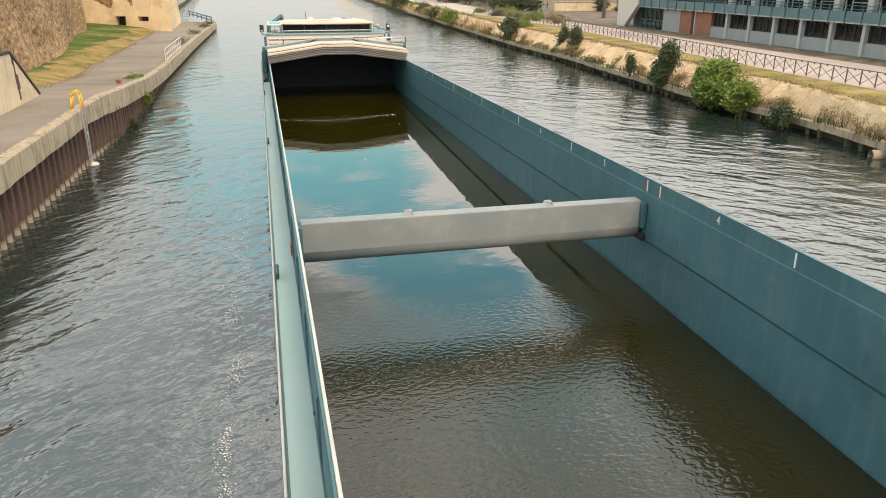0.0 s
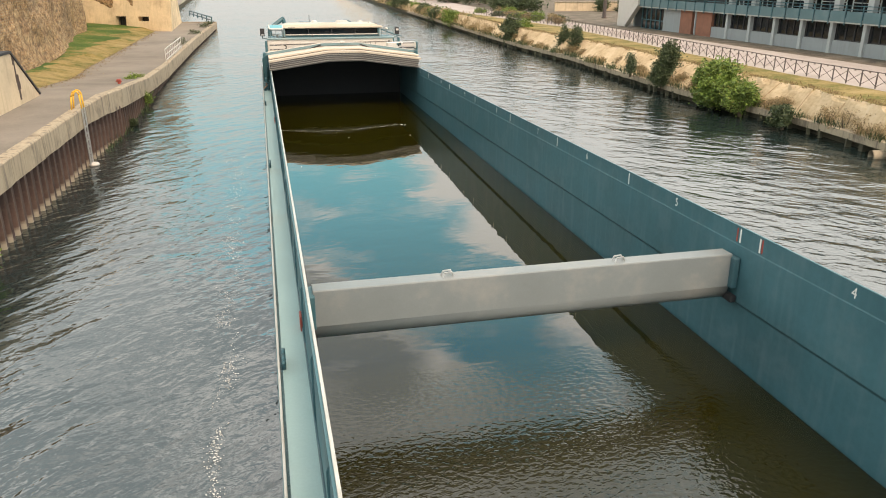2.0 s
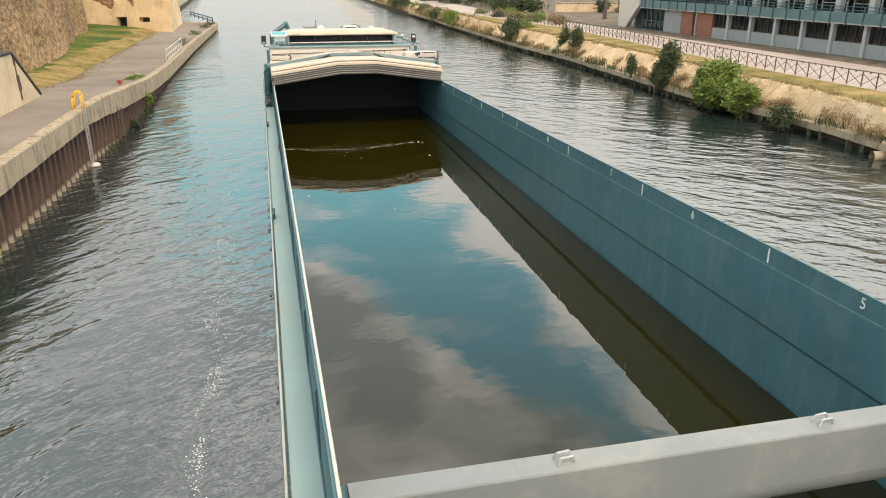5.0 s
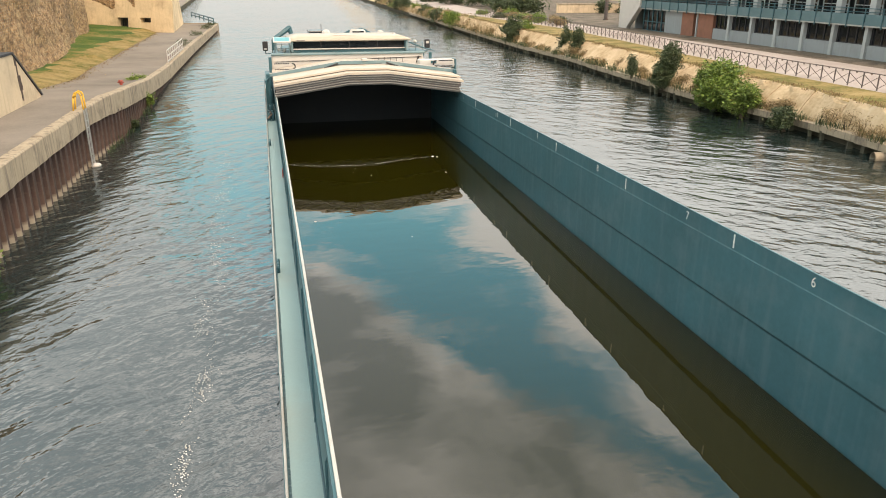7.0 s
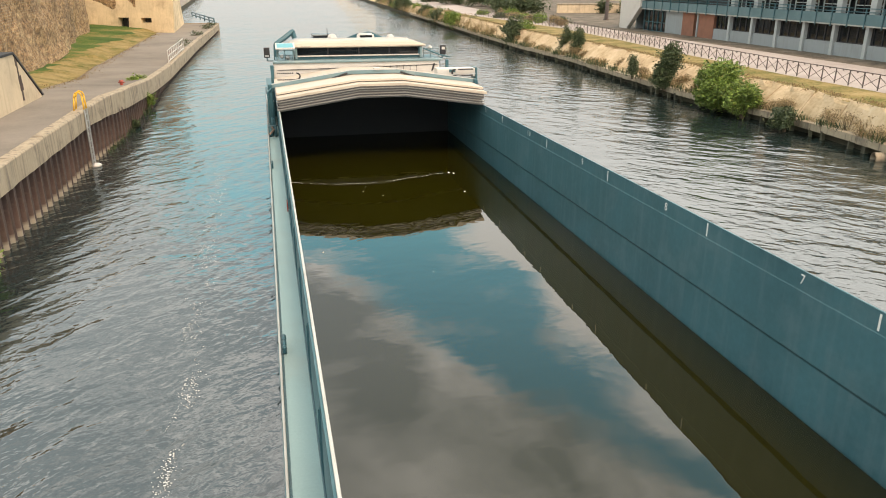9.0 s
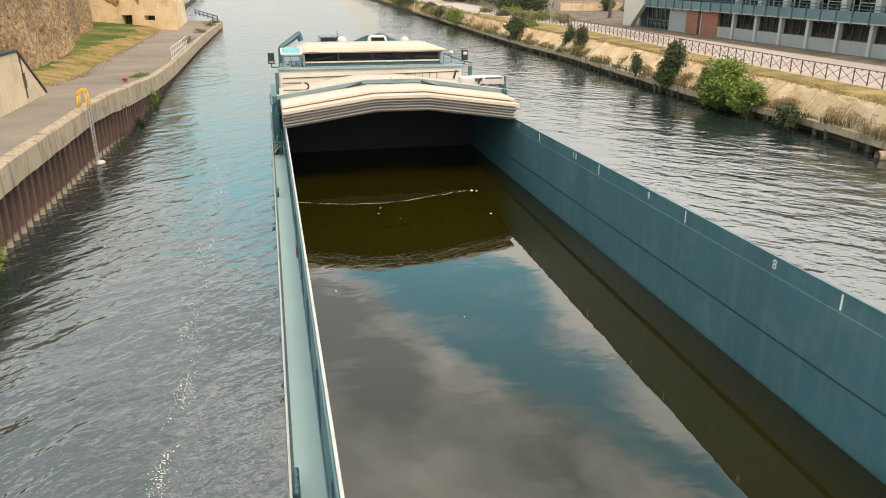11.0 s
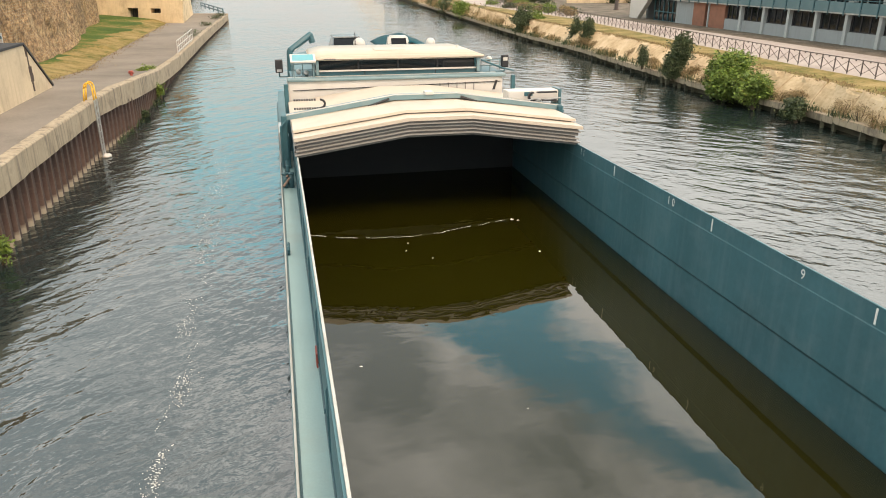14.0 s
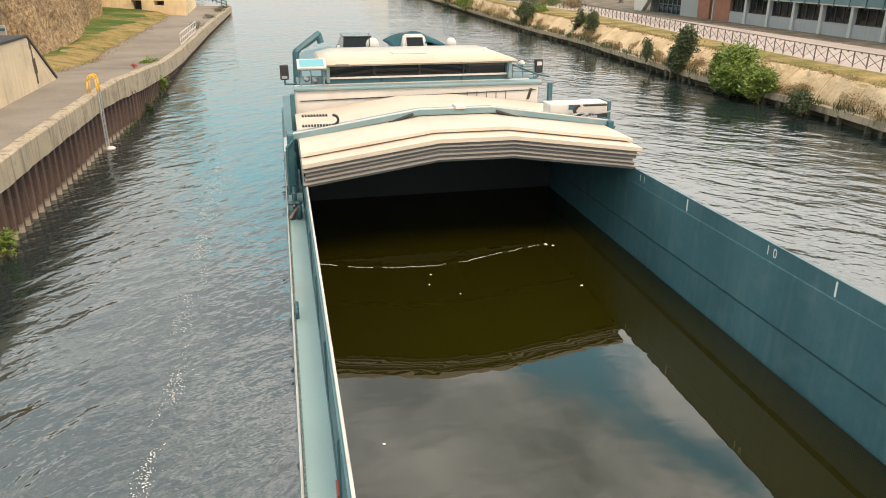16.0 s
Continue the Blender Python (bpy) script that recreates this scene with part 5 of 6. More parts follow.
def deckhouse():
    bm = B()
    box(bm, -0.06, 7.3, 48.5, 49.45, -1.1, 1.2, 0.06)
    h = hpart("deckhouse", bm, "white", None, "white painted deckhouse front")
    bm = B()
    box(bm, -0.06, 7.4, 48.42, 48.9, 1.14, 1.24, 0.03)
    hpart("ledge", bm, "teal_pale", h)


deckhouse()


def wheelhouse():
    bm = B()
    box(bm, 0.95, 6.65, 49.5, 52.8, -0.6, 1.34, 0.03)
    w = hpart("wheelhouse", bm, "teal", None, "low wheelhouse with a dark window band and cream roof")
    bm = B()
    box(bm, 0.9, 6.7, 49.42, 49.6, 1.33, 1.38, 0.01)
    hpart("window_sill", bm, "white", w)
    bm = B()
    box(bm, 1.0, 6.6, 49.53, 52.7, 1.36, 1.74)
    hpart("window_band", bm, "glass", w)
    for i in range(5):
        bm = B()
        x = 1.0 + i * 1.39
        box(bm, x - 0.03, x + 0.03, 49.49, 49.56, 1.36, 1.74)
        hpart("mullion", bm, "teal" if i in (0, 4) else "dark", w)
    bm = B()
    prism(bm, [(0.75, 1.72), (6.85, 1.72), (6.85, 1.8), (6.4, 1.92), (1.3, 1.92), (0.75, 1.8)], "y", 49.2, 53.0)
    bmesh.ops.bevel(bm, geom=list(bm.edges), offset=0.05, segments=3, affect="EDGES")
    hpart("roof", bm, "cream", w, "cream white flat roof", True)
    for x in (2.6, 5.1):
        bm = B()
        box(bm, x - 0.012, x + 0.012, 49.48, 49.5, 1.0, 1.33)
        hpart("wall_seam", bm, "dark", w)
    for x in (0.98, 6.62):
        bm = B()
        box(bm, x - 0.05, x + 0.05, 49.3, 49.42, 1.24, 1.74, 0.015)
        hpart("roof_post", bm, "teal_pale", w)
    bm = B()
    box(bm, 1.2, 1.6, 49.19, 49.215, 1.76, 1.79)
    hpart("roof_light", bm, "flange", w)


wheelhouse()


def markings():
    """Frame numbers and ticks on the upper strip of the hold side."""
    face = HOLD_W - 0.004
    nums = [("4", 11.36), ("5", 16.21), ("6", 20.64), ("7", 24.27), ("8", 28.5), ("9", 32.87), ("10", 37.08), ("11", 41.9)]
    turn = Matrix(((0, 0, -1, 0), (-1, 0, 0, 0), (0, 1, 0, 0), (0, 0, 0, 1)))
    for txt, y in nums:
        for i, ch in enumerate(txt):
            cu = bpy.data.curves.new("frame_number", "FONT")
            cu.body, cu.size, cu.extrude = ch, 0.24, 0.001
            cu.align_x, cu.align_y = "CENTER", "CENTER"
            tmp = bpy.data.objects.new("tmp", cu)
            me = bpy.data.meshes.new_from_object(tmp)
            bpy.data.objects.remove(tmp)
            bm = B()
            bm.from_mesh(me)
            bmesh.ops.remove_doubles(bm, verts=bm.verts, dist=0.0002)
            bm.to_mesh(me)
            bm.free()
            me.materials.clear()
            me.materials.append(M["mark"])
            yi = y + ((len(txt) - 1) / 2 - i) * 0.19
            me.transform(Matrix.Translation((face, yi - MIDY, -0.13)) @ turn @ Matrix.Diagonal((0.9, 1, 1, 1)))
            ob = new("frame_number", me)
            ob.parent = barge
            ob["label"] = "white painted frame number"
    for y, m in [(9.24, "mark"), (13.5, "mark"), (13.44, "red"), (14.05, "mark"), (14.14, "red"), (18.3, "mark"), (22.7, "mark"), (26.95, "mark"), (31.32, "mark"), (35.5, "mark"), (39.88, "mark")]:
        bm = B()
        box(bm, face - 0.002, face + 0.004, y - 0.018, y + 0.018, -0.27, -0.02)
        hpart("tick_mark", bm, m)


markings()


def deck_fittings():
    for y in (0.2, 12.9, 25.6, 38.3):
        bm = B()
        tube(bm, (-0.4, y - 0.1, -1.1), (-0.4, y - 0.1, -0.98), 0.03, 8)
        tube(bm, (-0.4, y + 0.1, -1.1), (-0.4, y + 0.1, -0.98), 0.03, 8)
        pipe(bm, [(-0.4, y - 0.22, -0.95), (-0.4, y - 0.1, -0.98), (-0.4, y + 0.1, -0.98), (-0.4, y + 0.22, -0.95)], 0.032, 8)
        hpart("cleat", bm, "teal", None, "small teal mooring cleat", True)
    for y in (14.1, 33.4):
        bm = B()
        box(bm, -0.11, -0.075, y - 0.14, y + 0.14, -1.1, -0.86, 0.01)
        hpart("fire_plate", bm, "red", None, "small red plate by the coaming")
    for y in (-4.0, 8.0, 20.0, 32.0):  # gutter angle along the coaming foot
        bm = B()
        box(bm, -0.085, -0.06, y, y + 11.9, -1.1, -1.02, 0.006)
        hpart("gutter_angle", bm, "hull_paint")


deck_fittings()


def hatch_crane():
    """The gantry that lifts the covers: gabled teal beam, legs, white motor box, cable chains."""
    g = tagged(rider("hatch_crane", 0, MIDY, 0), "teal gantry crane straddling the hatch covers", "gantry crane")

    def gp(name, bm, mname, label="", smooth=False, parent=None):
        return part(name, bm, M[mname], parent or g, label, smooth, SH)
    y0, y1 = 44.5, 44.85
    bm = B()
    lo = [(-0.3, 0.58), (2.85, 1.06), (4.7, 1.06), (8.0, 0.58)]
    prism(bm, lo + [(x, z + 0.13) for x, z in lo[::-1]], "y", y0, y1)
    gp("bridge_beam", bm, "teal_pale")
    bm = B()
    lo = [(-0.3, 0.7), (2.85, 1.18), (4.7, 1.18), (8.0, 0.7)]
    prism(bm, lo + [(x, z + 0.03) for x, z in lo[::-1]], "y", y0 + 0.02, y0 + 0.1)
    gp("cable_tray", bm, "white")
    for x0, x1 in ((-0.36, -0.2), (7.8, 7.96)):
        bm = B()
        box(bm, x0, x1, y0 - 0.1, y1 + 0.1, -0.55, 0.75, 0.03)
        leg = gp("leg", bm, "teal")
        bm = B()
        box(bm, x0 + 0.03, x1 - 0.03, y0 - 0.7, y1 + 0.5, -0.85, -0.5, 0.04)
        gp("bogie", bm, "teal", parent=leg)
        for yy in (y0 - 0.5, y1 + 0.3):
            bm = B()
            tube(bm, (x0 + 0.02, yy, -0.95), (x1 - 0.02, yy, -0.95), 0.15, 14)
            gp("wheel", bm, "dark", parent=leg)
        bm = B()
        pipe(bm, [(x0 - 0.02, y0 - 0.2, -0.7), (x0 - 0.02, y0 - 0.2, 0.45), (x0 + 0.14, y0 - 0.2, 0.62)], 0.03, 8)
        gp("guard_tube", bm, "teal", parent=leg)
    bm = B()
    box(bm, 6.38, 8.0, 44.95, 45.5, 0.8, 1.14, 0.04)
    mb = gp("motor_box", bm, "white", "white motor housing with a small blue plate")
    bm = B()
    box(bm, 6.9, 7.16, 44.935, 44.95, 0.98, 1.1)
    gp("plate", bm, "teal", parent=mb)
    bm = B()
    box(bm, 8.0, 8.1, 44.95, 45.6, 0.3, 1.16, 0.02)
    gp("side_plate", bm, "teal", parent=mb)
    # cable chains: looped links
    for cx, s, zz in ((7.45, 1, 1.0), (0.4, -1, 1.0)):
        pts = []
        for k in range(15):
            a = math.pi * (0.5 + k / 14)
            pts.append((cx + s * math.cos(a) * 0.14 - s * 0.35, 44.7, zz + math.sin(a) * 0.12))
        pts = [(cx + s * 0.35 - s * 0.07 * i, 44.7, zz + 0.12) for i in range(9)] + pts[1:] + [(cx - s * 0.35 + s * 0.07 * i, 44.7, zz - 0.12) for i in range(1, 11)]
        bm = B()
        for p in pts:
            box(bm, p[0] - 0.025, p[0] + 0.025, 44.62, 44.74, p[2] - 0.022, p[2] + 0.022)
        tagged(gp("cable_chain", bm, "dark", "black linked cable chain"), kind="stuff")
    for x, z in ((0.9, 0.86), (6.75, 0.85)):
        bm = B()
        pipe(bm, [(x, y0 + 0.1, z), (x + 0.35, y0 + 0.05, z + 0.12), (x + 0.55, y0 + 0.1, z + 0.06), (x + 0.3, y0 + 0.15, z - 0.02), (x + 1.2, y0 + 0.15, z + 0.1)], 0.022, 6)
        gp("lifting_gear", bm, "steel")
    for x in (2.1, 5.4):
        bm = B()
        tube(bm, (x, y0 - 0.02, 0.9), (x + (0.6 if x < 4 else -0.6), y0 - 0.02, 1.1), 0.035, 8)
        gp("cylinder", bm, "dark")
    bm = B()
    box(bm, 3.75, 4.0, y0 - 0.06, y0 + 0.3, 1.19, 1.27, 0.01)
    gp("lamp_box", bm, "white")
    return g


M["bright_teal"] = mat("bright_teal_panel", (0.05, 0.34, 0.4), 0.35, var=0.12, scale=4, bump=0.03)
M["tarp"] = mat("blue_tarpaulin", (0.004, 0.07, 0.09), 0.75, spec=0.15, var=0.2, scale=3, fine=15, bump=0.25)
M["car_paint"] = mat("dark_car_paint", (0.06, 0.09, 0.1), 0.25, var=0.05, scale=2, bump=0.0, spec=0.8)
hatch_crane()


def bridge_fittings():
    """Posts, consoles, mirror boxes and rails round the wheelhouse."""
    # front of the deckhouse: seams, louvres, posts
    for x in (5.05, 5.35, 5.65, 5.95, 6.25):
        bm = B()
        box(bm, x - 0.012, x + 0.012, 48.485, 48.5, 0.72, 0.98)
        hpart("louvre", bm, "flange")
    bm = B()
    tube(bm, (0.1, 48.47, 0.86), (7.2, 48.47, 0.98), 0.014, 6)
    hpart("wire", bm, "dark")
    for x, z1 in ((7.62, 1.2), (-0.12, 1.1)):
        bm = B()
        box(bm, x - 0.07, x + 0.07, 48.3, 48.44, -1.1, z1, 0.02)
        hpart("corner_post", bm, "teal")
    bm = B()
    prism(bm, [(6.92, 0.7), (7.0, 0.7), (7.1, 1.02), (7.02, 1.02)], "y", 48.47, 48.5)
    hpart("vent", bm, "dark")
    # mirror boxes on arms
    for x, s in ((-0.29, -1), (7.86, 1)):
        bm = B()
        box(bm, x - 0.13, x + 0.13, 50.1, 50.3, 1.26, 1.7, 0.03)
        m = hpart("navigation_light_board", bm, "dark", None, "black light board on an arm")
        bm = B()
        box(bm, x - 0.08, x + 0.08, 50.085, 50.1, 1.5 if s > 0 else 1.3, 1.62 if s > 0 else 1.38)
        hpart("lens", bm, "white" if s > 0 else "steel", m)
        bm = B()
        pipe(bm, [(x, 50.2, 1.26), (x, 50.2, 1.12), (x - s * 1.1, 50.3, 1.1)], 0.025, 8)
        hpart("arm", bm, "teal", m)
    # teal side boxes and rails
    for x0, x1 in ((0.05, 0.93), (6.72, 7.55)):
        bm = B()
        box(bm, x0, x1, 49.5, 51.2, 0.9, 1.2, 0.03)
        hpart("side_locker", bm, "teal")
        xs_ = (x0 + 0.08, (x0 + x1) / 2, x1 - 0.05)
        for x in xs_:
            bm = B()
            tube(bm, (x, 49.6, 1.2), (x, 49.6, 1.62), 0.018, 6)
            hpart("rail_post", bm, "teal_pale")
        for z in (1.4, 1.6):
            bm = B()
            tube(bm, (x0 + 0.05, 49.6, z), (x1 - 0.03, 49.6, z), 0.016, 6)
            hpart("rail_tube", bm, "teal_pale")
    bm = B()
    pipe(bm, [(6.75, 49.4, 1.62), (7.6, 49.6, 1.3), (8.1, 49.8, 1.18)], 0.03, 8)
    hpart("brace", bm, "teal")
    bm = B()
    bmesh.ops.create_uvsphere(bm, u_segments=12, v_segments=8, radius=0.1, matrix=Matrix.Translation((7.12, 49.7, 1.62)))
    hpart("search_light", bm, "white", None, "small white search light", True)
    # skylight frame on posts
    tip = Matrix.Translation((0, 49.2, 1.82)) @ pose(0, 0, 0, 16, 0, 0)
    bm = B()
    box(bm, 0.08, 0.92, -0.34, 0.34, -0.03, 0.03, 0.015)
    bmesh.ops.transform(bm, matrix=tip, verts=bm.verts)
    sk = hpart("canopy", bm, "white", None, "white framed canopy with a bright teal panel")
    bm = B()
    box(bm, 0.15, 0.85, -0.26, 0.26, 0.03, 0.036)
    bmesh.ops.transform(bm, matrix=tip, verts=bm.verts)
    hpart("panel", bm, "bright_teal", sk)
    for x in (0.18, 0.84):
        bm = B()
        tube(bm, (x, 49.2, 1.2), (x, 49.2, 1.85), 0.025, 8)
        hpart("post", bm, "teal_pale", sk)
    for x, z in ((0.35, 1.35), (0.6, 1.3)):
        bm = B()
        bmesh.ops.create_uvsphere(bm, u_segments=10, v_segments=6, radius=0.1, matrix=Matrix.Translation((x, 49.55, z)))
        hpart("fender", bm, "steel", None, "", True)
    # left gangway: bollards, box, rope
    bm = B()
    box(bm, -0.4, -0.15, 45.8, 46.3, -1.1, -0.1, 0.03)
    hpart("locker", bm, "teal")
    bm = B()
    box(bm, -0.46, -0.3, 46.5, 48.2, -1.1, -0.1, 0.03)
    hpart("bulwark", bm, "steel")
    for yy in (43.6, 47.2):
        for xx in (-0.36, -0.2):
            bm = B()
            tube(bm, (xx, yy, -1.1), (xx, yy, -0.7), 0.07, 12)
            tube(bm, (xx, yy, -0.72), (xx, yy, -0.68), 0.09, 12)
            hpart("bollard", bm, "teal", None, "", True)
    bm = B()
    pipe(bm, [(-0.42, 43.2, -0.95), (-0.3, 43.4, -0.85), (-0.2, 43.7, -0.8), (-0.36, 43.9, -0.78), (-0.3, 43.5, -0.75)], 0.035, 6)
    hpart("rope", bm, "marker_rope", None, "coil of faded mooring rope", True)
    # roof details
    bm = B()
    tube(bm, (6.25, 51.0, 1.92), (6.25, 51.0, 2.02), 0.09, 12, 0.04)
    hpart("antenna", bm, "white")
    bm = B()
    box(bm, 3.1, 4.2, 50.4, 51.2, 1.925, 1.945, 0.008)
    hpart("roof_hatch", bm, "cream")
    bm = B()
    tube(bm, (2.72, 53.5, -0.6), (2.72, 53.5, 2.35), 0.03, 8, 0.015)
    hpart("mast", bm, "dark")
    for x, rr in ((3.25, 0.27), (6.45, 0.22)):
        bm = B()
        bmesh.ops.create_uvsphere(bm, u_segments=18, v_segments=12, radius=rr, matrix=Matrix.Translation((x, 57.0, 1.62)) @ Matrix.Diagonal((1, 1, 1.05, 1)))
        dome = hpart("satellite_dome", bm, "white", None, "white round antenna dome", True)
        bm = B()
        tube(bm, (x, 57.0, -0.6), (x, 57.0, 1.42), 0.08, 10)
        hpart("pedestal", bm, "white", dome)
    # teal deck crane boom on the left aft side
    bm = B()
    pipe(bm, [(0.2, 58.2, -0.6), (0.25, 58.2, 1.3), (1.2, 58.6, 1.95), (1.3, 58.6, 1.6)], 0.14, 8)
    bx = hpart("deck_crane", bm, "teal", None, "folded teal deck crane boom")
    bm = B()
    pipe(bm, [(0.45, 58.2, 1.3), (1.1, 58.6, 1.75)], 0.05, 8)
    hpart("ram", bm, "steel", bx)


M["marker_rope"] = mat("faded_rope", (0.28, 0.19, 0.15), 0.9, var=0.3, scale=12, bump=0.3)
bridge_fittings()


def car():
    """Dark hatchback on the aft deck, nose towards the wheelhouse."""
    c = tagged(rider("car", 3.3, 64.0, -0.02), "dark teal hatchback car parked on the aft deck", "car")
    w = 0.86
    body = [(-2.0, 0.35), (2.05, 0.35), (2.1, 0.8), (1.9, 0.95), (-1.0, 1.0), (-1.9, 0.85), (-2.05, 0.6)]
    bm = B()
    prism(bm, body, "x", -w, w)
    bmesh.ops.bevel(bm, geom=list(bm.edges), offset=0.06, segments=2, affect="EDGES")
    bd = part("body", bm, M["car_paint"], c, "", True)
    bm = B()
    lo, hi = [(-1.1, 0.97), (1.75, 0.97)], [(1.3, 1.44), (-0.35, 1.46)]
    pr = lo + hi
    va = [bm.verts.new((-w + 0.05 if z < 1.2 else -w + 0.2, y, z)) for y, z in pr]
    vb = [bm.verts.new((w - 0.05 if z < 1.2 else w - 0.2, y, z)) for y, z in pr]
    bm.faces.new(va), bm.faces.new(vb[::-1])
    for i in range(4):
        bm.faces.new((va[i], vb[i], vb[(i + 1) % 4], va[(i + 1) % 4]))
    bmesh.ops.bevel(bm, geom=list(bm.edges), offset=0.05, segments=2, affect="EDGES")
    part("windows", bm, M["glass"], bd)
    bm = B()
    box(bm, -w + 0.15, w - 0.15, -0.42, 1.35, 1.42, 1.52, 0.045)
    part("roof", bm, M["car_paint"], bd)
    for s in (-1, 1):
        bm = B()
        tube(bm, (s * (w - 0.08), -1.1, 0.98), (s * (w - 0.2), -0.36, 1.46), 0.035, 6)
        part("pillar", bm, M["car_paint"], bd)
        bm = B()
        box(bm, s * (w + 0.08) - 0.08, s * (w + 0.08) + 0.08, -0.95, -0.87, 0.98, 1.1, 0.03)
        part("wing_mirror", bm, M["white"], bd, "pale wing mirror")
        bm = B()
        box(bm, s * 0.55 - 0.18, s * 0.55 + 0.18, -2.04, -1.9, 0.66, 0.8, 0.03)
        part("headlight", bm, M["steel"], bd)
        for y in (-1.25, 1.3):
            bm = B()
            tube(bm, (s * (w - 0.2), y, 0.32), (s * (w + 0.02), y, 0.32), 0.32, 18)
            wh = part("wheel", bm, M["dark"], c)
            bm = B()
            tube(bm, (s * (w + 0.01), y, 0.32), (s * (w + 0.03), y, 0.32), 0.2, 14)
            part("rim", bm, M["steel"], wh)


car()


def tender():
    """Small motor boat under a blue cover on the aft deck."""
    b = tagged(rider("tender_boat", 6.0, 63.0, -0.02), "white tender boat under a blue tarpaulin", "boat")
    bm = B()
    ringsz = [(0.15, 0.5, 1.6), (0.5, 0.95, 2.3), (1.0, 1.2, 2.7), (1.15, 1.22, 2.75)]
    rings = []
    for z, w, l in ringsz:
        ring = []
        for k in range(20):
            a = 2 * math.pi * k / 20
            ring.append(bm.verts.new((math.copysign(abs(math.cos(a)) ** 0.6, math.cos(a)) * w, math.sin(a) * l, z)))
        rings.append(ring)
    for a, c in zip(rings, rings[1:]):
        for k in range(20):
            bm.faces.new((a[k], a[(k + 1) % 20], c[(k + 1) % 20], c[k]))
    bm.faces.new(rings[0][::-1]), bm.faces.new(rings[-1])
    part("boat_hull", bm, M["white"], b, "", True)
    bm = B()
    n, m = 16, 10
    grid = []
    for i in range(n + 1):
        row = []
        for j in range(m + 1):
            u, v = i / n * 2 - 1, j / m * 2 - 1
            ridge = 0.5 * (1 - abs(u) ** 1.6) * (1 - 0.5 * abs(v) ** 2) + 0.06 * math.sin(u * 9) * (1 - abs(u)) + 0.03 * noise.noise(Vector((u * 4, v * 4, 1)))
            row.append(bm.verts.new((u * 1.28, v * 2.7 * (1 - 0.25 * abs(u) ** 3), 1.16 + max(ridge, 0.0))))
        grid.append(row)
    for a, c in zip(grid, grid[1:]):
        for j in range(m):
            bm.faces.new((a[j], c[j], c[j + 1], a[j + 1]))
    ext = bmesh.ops.extrude_face_region(bm, geom=list(bm.faces))
    bmesh.ops.translate(bm, vec=(0, 0, -0.04), verts=[v for v in ext["geom"] if isinstance(v, bmesh.types.BMVert)])
    part("cover", bm, M["tarp"], b, "blue tarpaulin cover", True)
    bm = B()
    prism(bm, [(-2.9, 1.1), (-2.5, 1.72), (-2.1, 1.75), (-2.1, 1.1)], "x", -1.05, 0.15)
    for v in bm.verts:
        if v.co.z > 1.5:
            v.co.x += 0.14 if v.co.x < -0.4 else -0.14
    bmesh.ops.bevel(bm, geom=list(bm.edges), offset=0.07, segments=3, affect="EDGES")
    cb = part("windscreen_frame", bm, M["white"], b, "", True)
    bm = B()
    prism(bm, [(-2.92, 1.2), (-2.55, 1.64), (-2.5, 1.64), (-2.87, 1.2)], "x", -0.82, -0.08)
    part("windscreen", bm, M["glass"], cb)
    for s in (-0.8, 0.8):
        bm = B()
        box(bm, s - 0.1, s + 0.1, -2.0, 2.0, 0.0, 0.55, 0.03)
        part("cradle", bm, M["steel"], b)


tender()


# ---- foam ----
M["foam"] = mat("foam", (0.75, 0.76, 0.72), 0.8, var=0.2, scale=8, bump=0.2)


def fleck(bm, x, y, z, r, rnd, tall=0.4):
    k = rnd.randint(5, 7)
    c = bm.verts.new((x, y, z + r * tall))
    ring = [bm.verts.new((x + math.cos(6.283 * i / k) * r * rnd.uniform(0.5, 1.3), y + math.sin(6.283 * i / k) * r * rnd.uniform(0.4, 1.0), z)) for i in range(k)]
    for i in range(k):
        bm.faces.new((c, ring[i], ring[(i + 1) % k]))


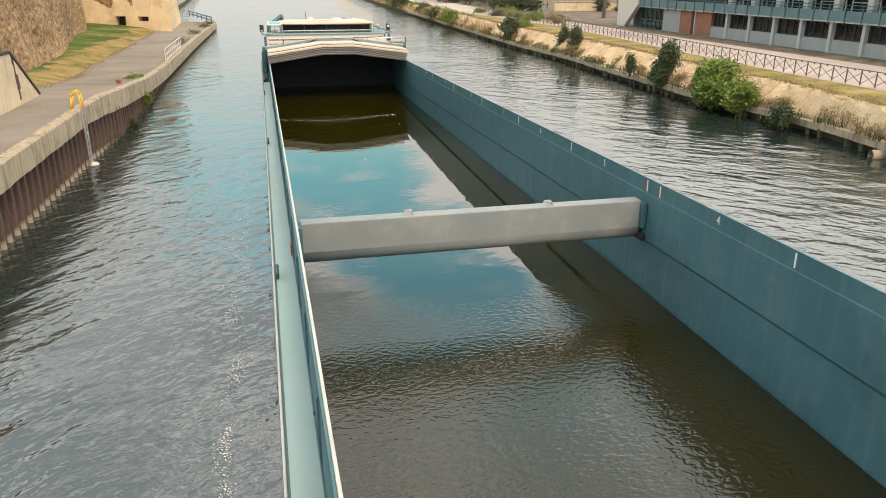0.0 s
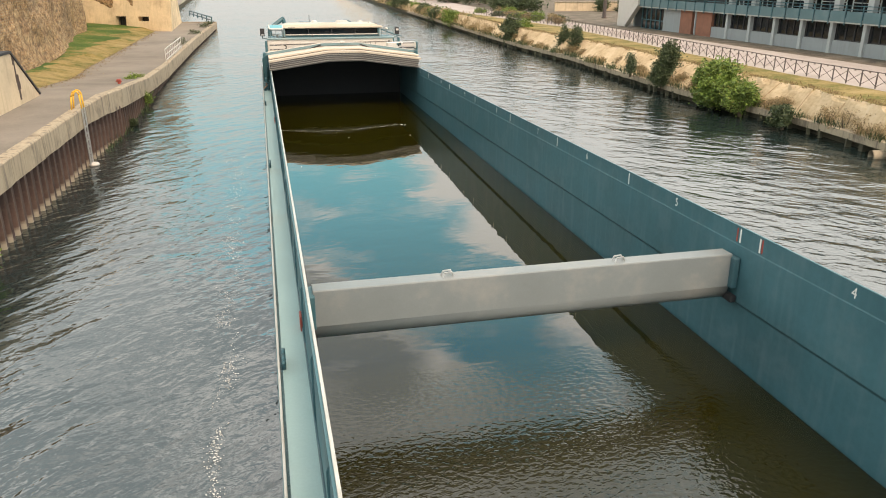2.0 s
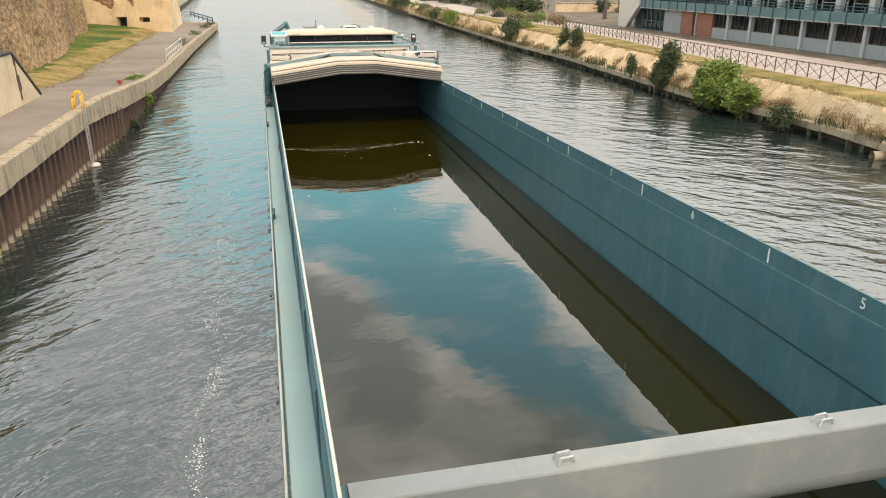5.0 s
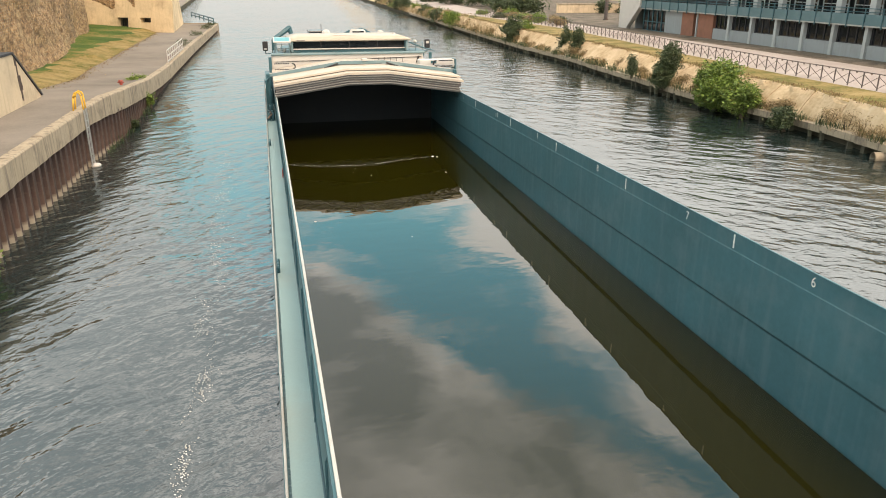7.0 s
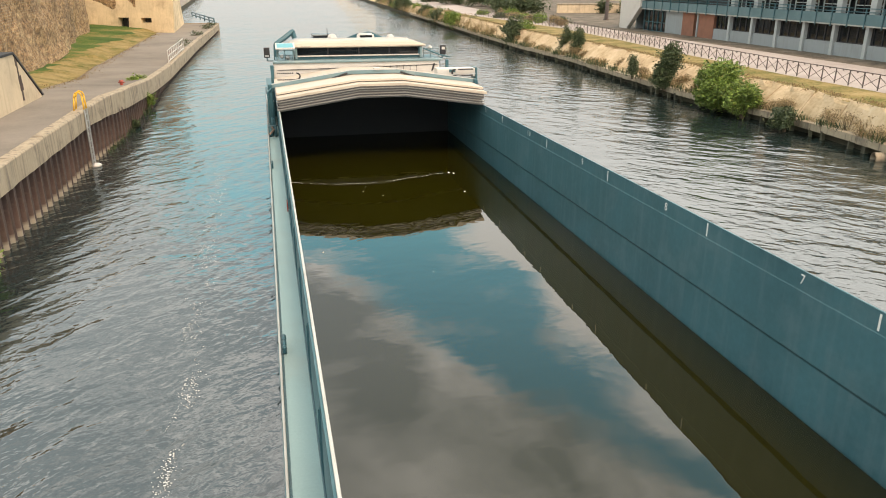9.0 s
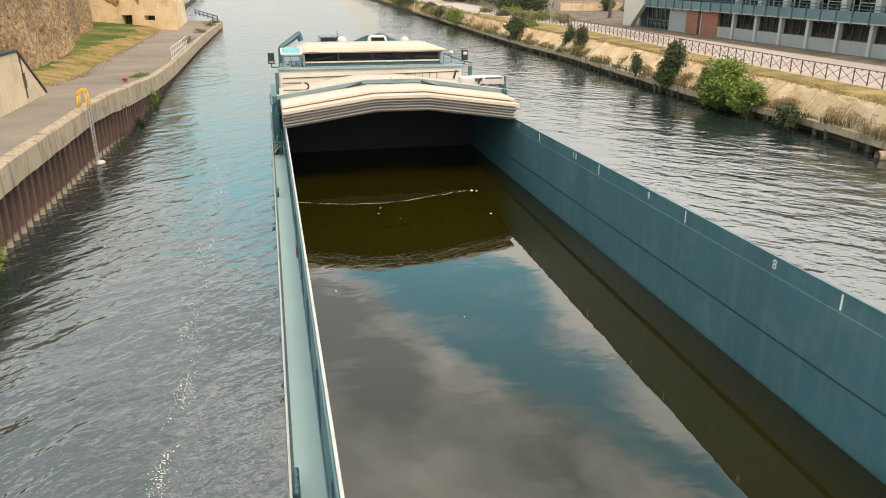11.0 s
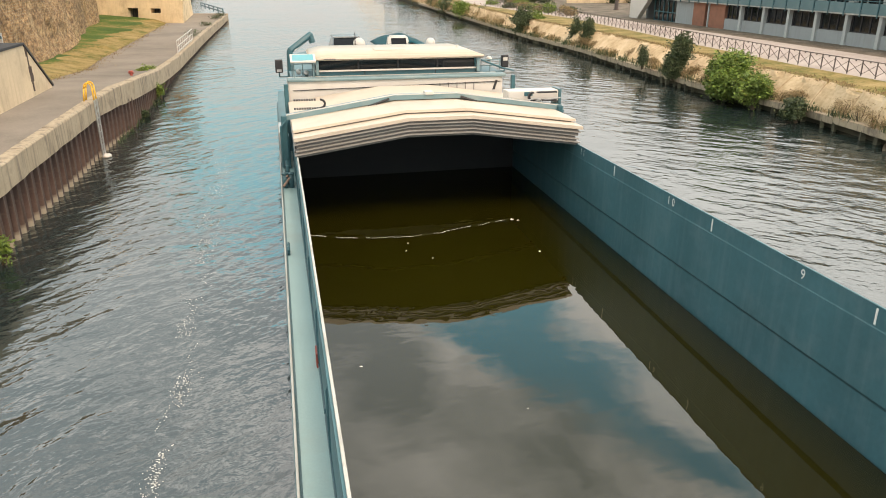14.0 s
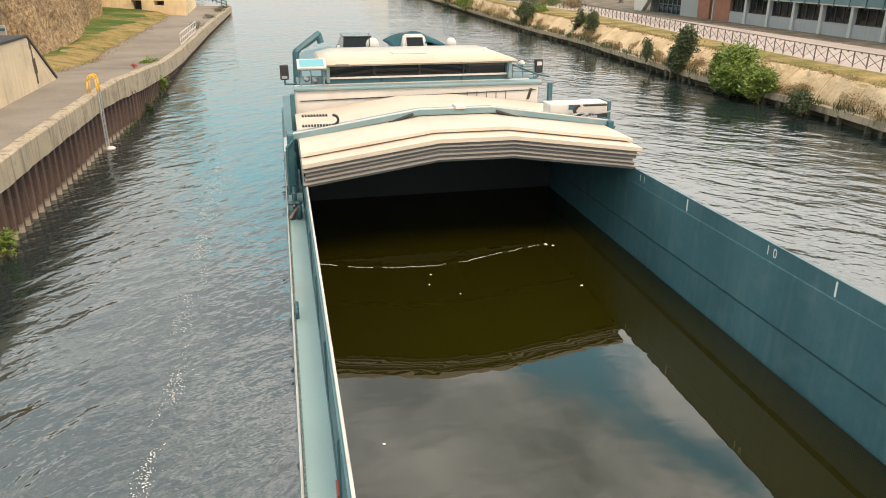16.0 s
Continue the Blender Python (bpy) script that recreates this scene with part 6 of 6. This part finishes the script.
def hold_scum():
    """A thin curved line of scum and some flecks that drift aft on the hold water; its base lies at y = 43 in the hold."""
    rnd = random.Random(8)
    pts = [(0.15, 43.1), (0.6, 42.85), (1.1, 42.63), (2.0, 42.45), (2.7, 42.4), (3.64, 42.5), (4.2, 42.75), (4.75, 42.9), (5.4, 43.1), (5.85, 43.18)]
    bm = B()
    for (xa, ya), (xb, yb) in zip(pts, pts[1:]):
        k = int(math.hypot(xb - xa, yb - ya) / 0.022)
        for i in range(k):
            t = i / k
            if noise.noise(Vector((xa + t, ya * 3, 7)) * 2.3) < -0.22:
                continue
            x, y = xa + (xb - xa) * t, ya + (yb - ya) * t + noise.noise(Vector((xa + t * (xb - xa), 2, 2)) * 3) * 0.09
            fleck(bm, x, y, level(x, y, 0.625), rnd.uniform(0.006, 0.02), rnd)
    for x, y, r in ((5.8, 43.16, 0.07), (5.95, 43.05, 0.05), (5.74, 40.63, 0.045), (2.47, 41.36, 0.03), (2.6, 41.9, 0.03), (3.03, 40.75, 0.03), (0.72, 35.91, 0.035), (3.2, 34.0, 0.02)):
        fleck(bm, x, y, level(x, y, 0.625), r, rnd)
    ob = part("scum_line", bm, M["foam"], None, "", False, SH)
    return tagged(ob, "thin broken line of pale foam drifting in the hold", "foam", kind="stuff")


SCUM = hold_scum()


def wake_streak():
    rnd = random.Random(3)
    bm = B()
    for _ in range(2600):
        t = rnd.random() ** 1.3
        y = 6 + 26 * t
        x = -3.0 - (y - 8) * 0.245 + rnd.gauss(0, 0.05 + 0.008 * (y - 6)) + 0.22 * noise.noise(Vector((y * 0.35, 0, 5)))
        if noise.noise(Vector((x * 1.2, y * 0.8, 1))) < -0.1:
            continue
        fleck(bm, x, y, 0.004, rnd.uniform(0.004, 0.017), rnd, 0.25)
    ob = part("wake_foam", bm, M["foam"])
    return tagged(ob, "streak of white bubbles beside the barge's hull", "foam", kind="stuff")


WAKE = wake_streak()


# ---- motion ----
def motions():
    poses = [(t, barge_pose(s, a)) for t, s, a in BARGE_ROWS]
    for ob, m in RIDERS:
        walk(ob, [(t, p @ m) for t, p in poses])
    drift = [(t, 0.39 * (t - 16.0)) for t, _, _ in BARGE_ROWS]
    walk(SCUM, [(t, p @ Matrix.Translation((0, d, 0.0159 * d))) for (t, p), (_, d) in zip(poses, drift)])
    walk(WAKE, [(0, pose(0, 0, 0)), (3.5, pose(-0.25, -0.2, 0)), (7, pose(-0.55, -0.5, 0)), (9, pose(-0.75, -0.7, 0)), (12.5, pose(-0.9, -0.9, 0)), (16, pose(-1.1, -1.2, 0))])


motions()
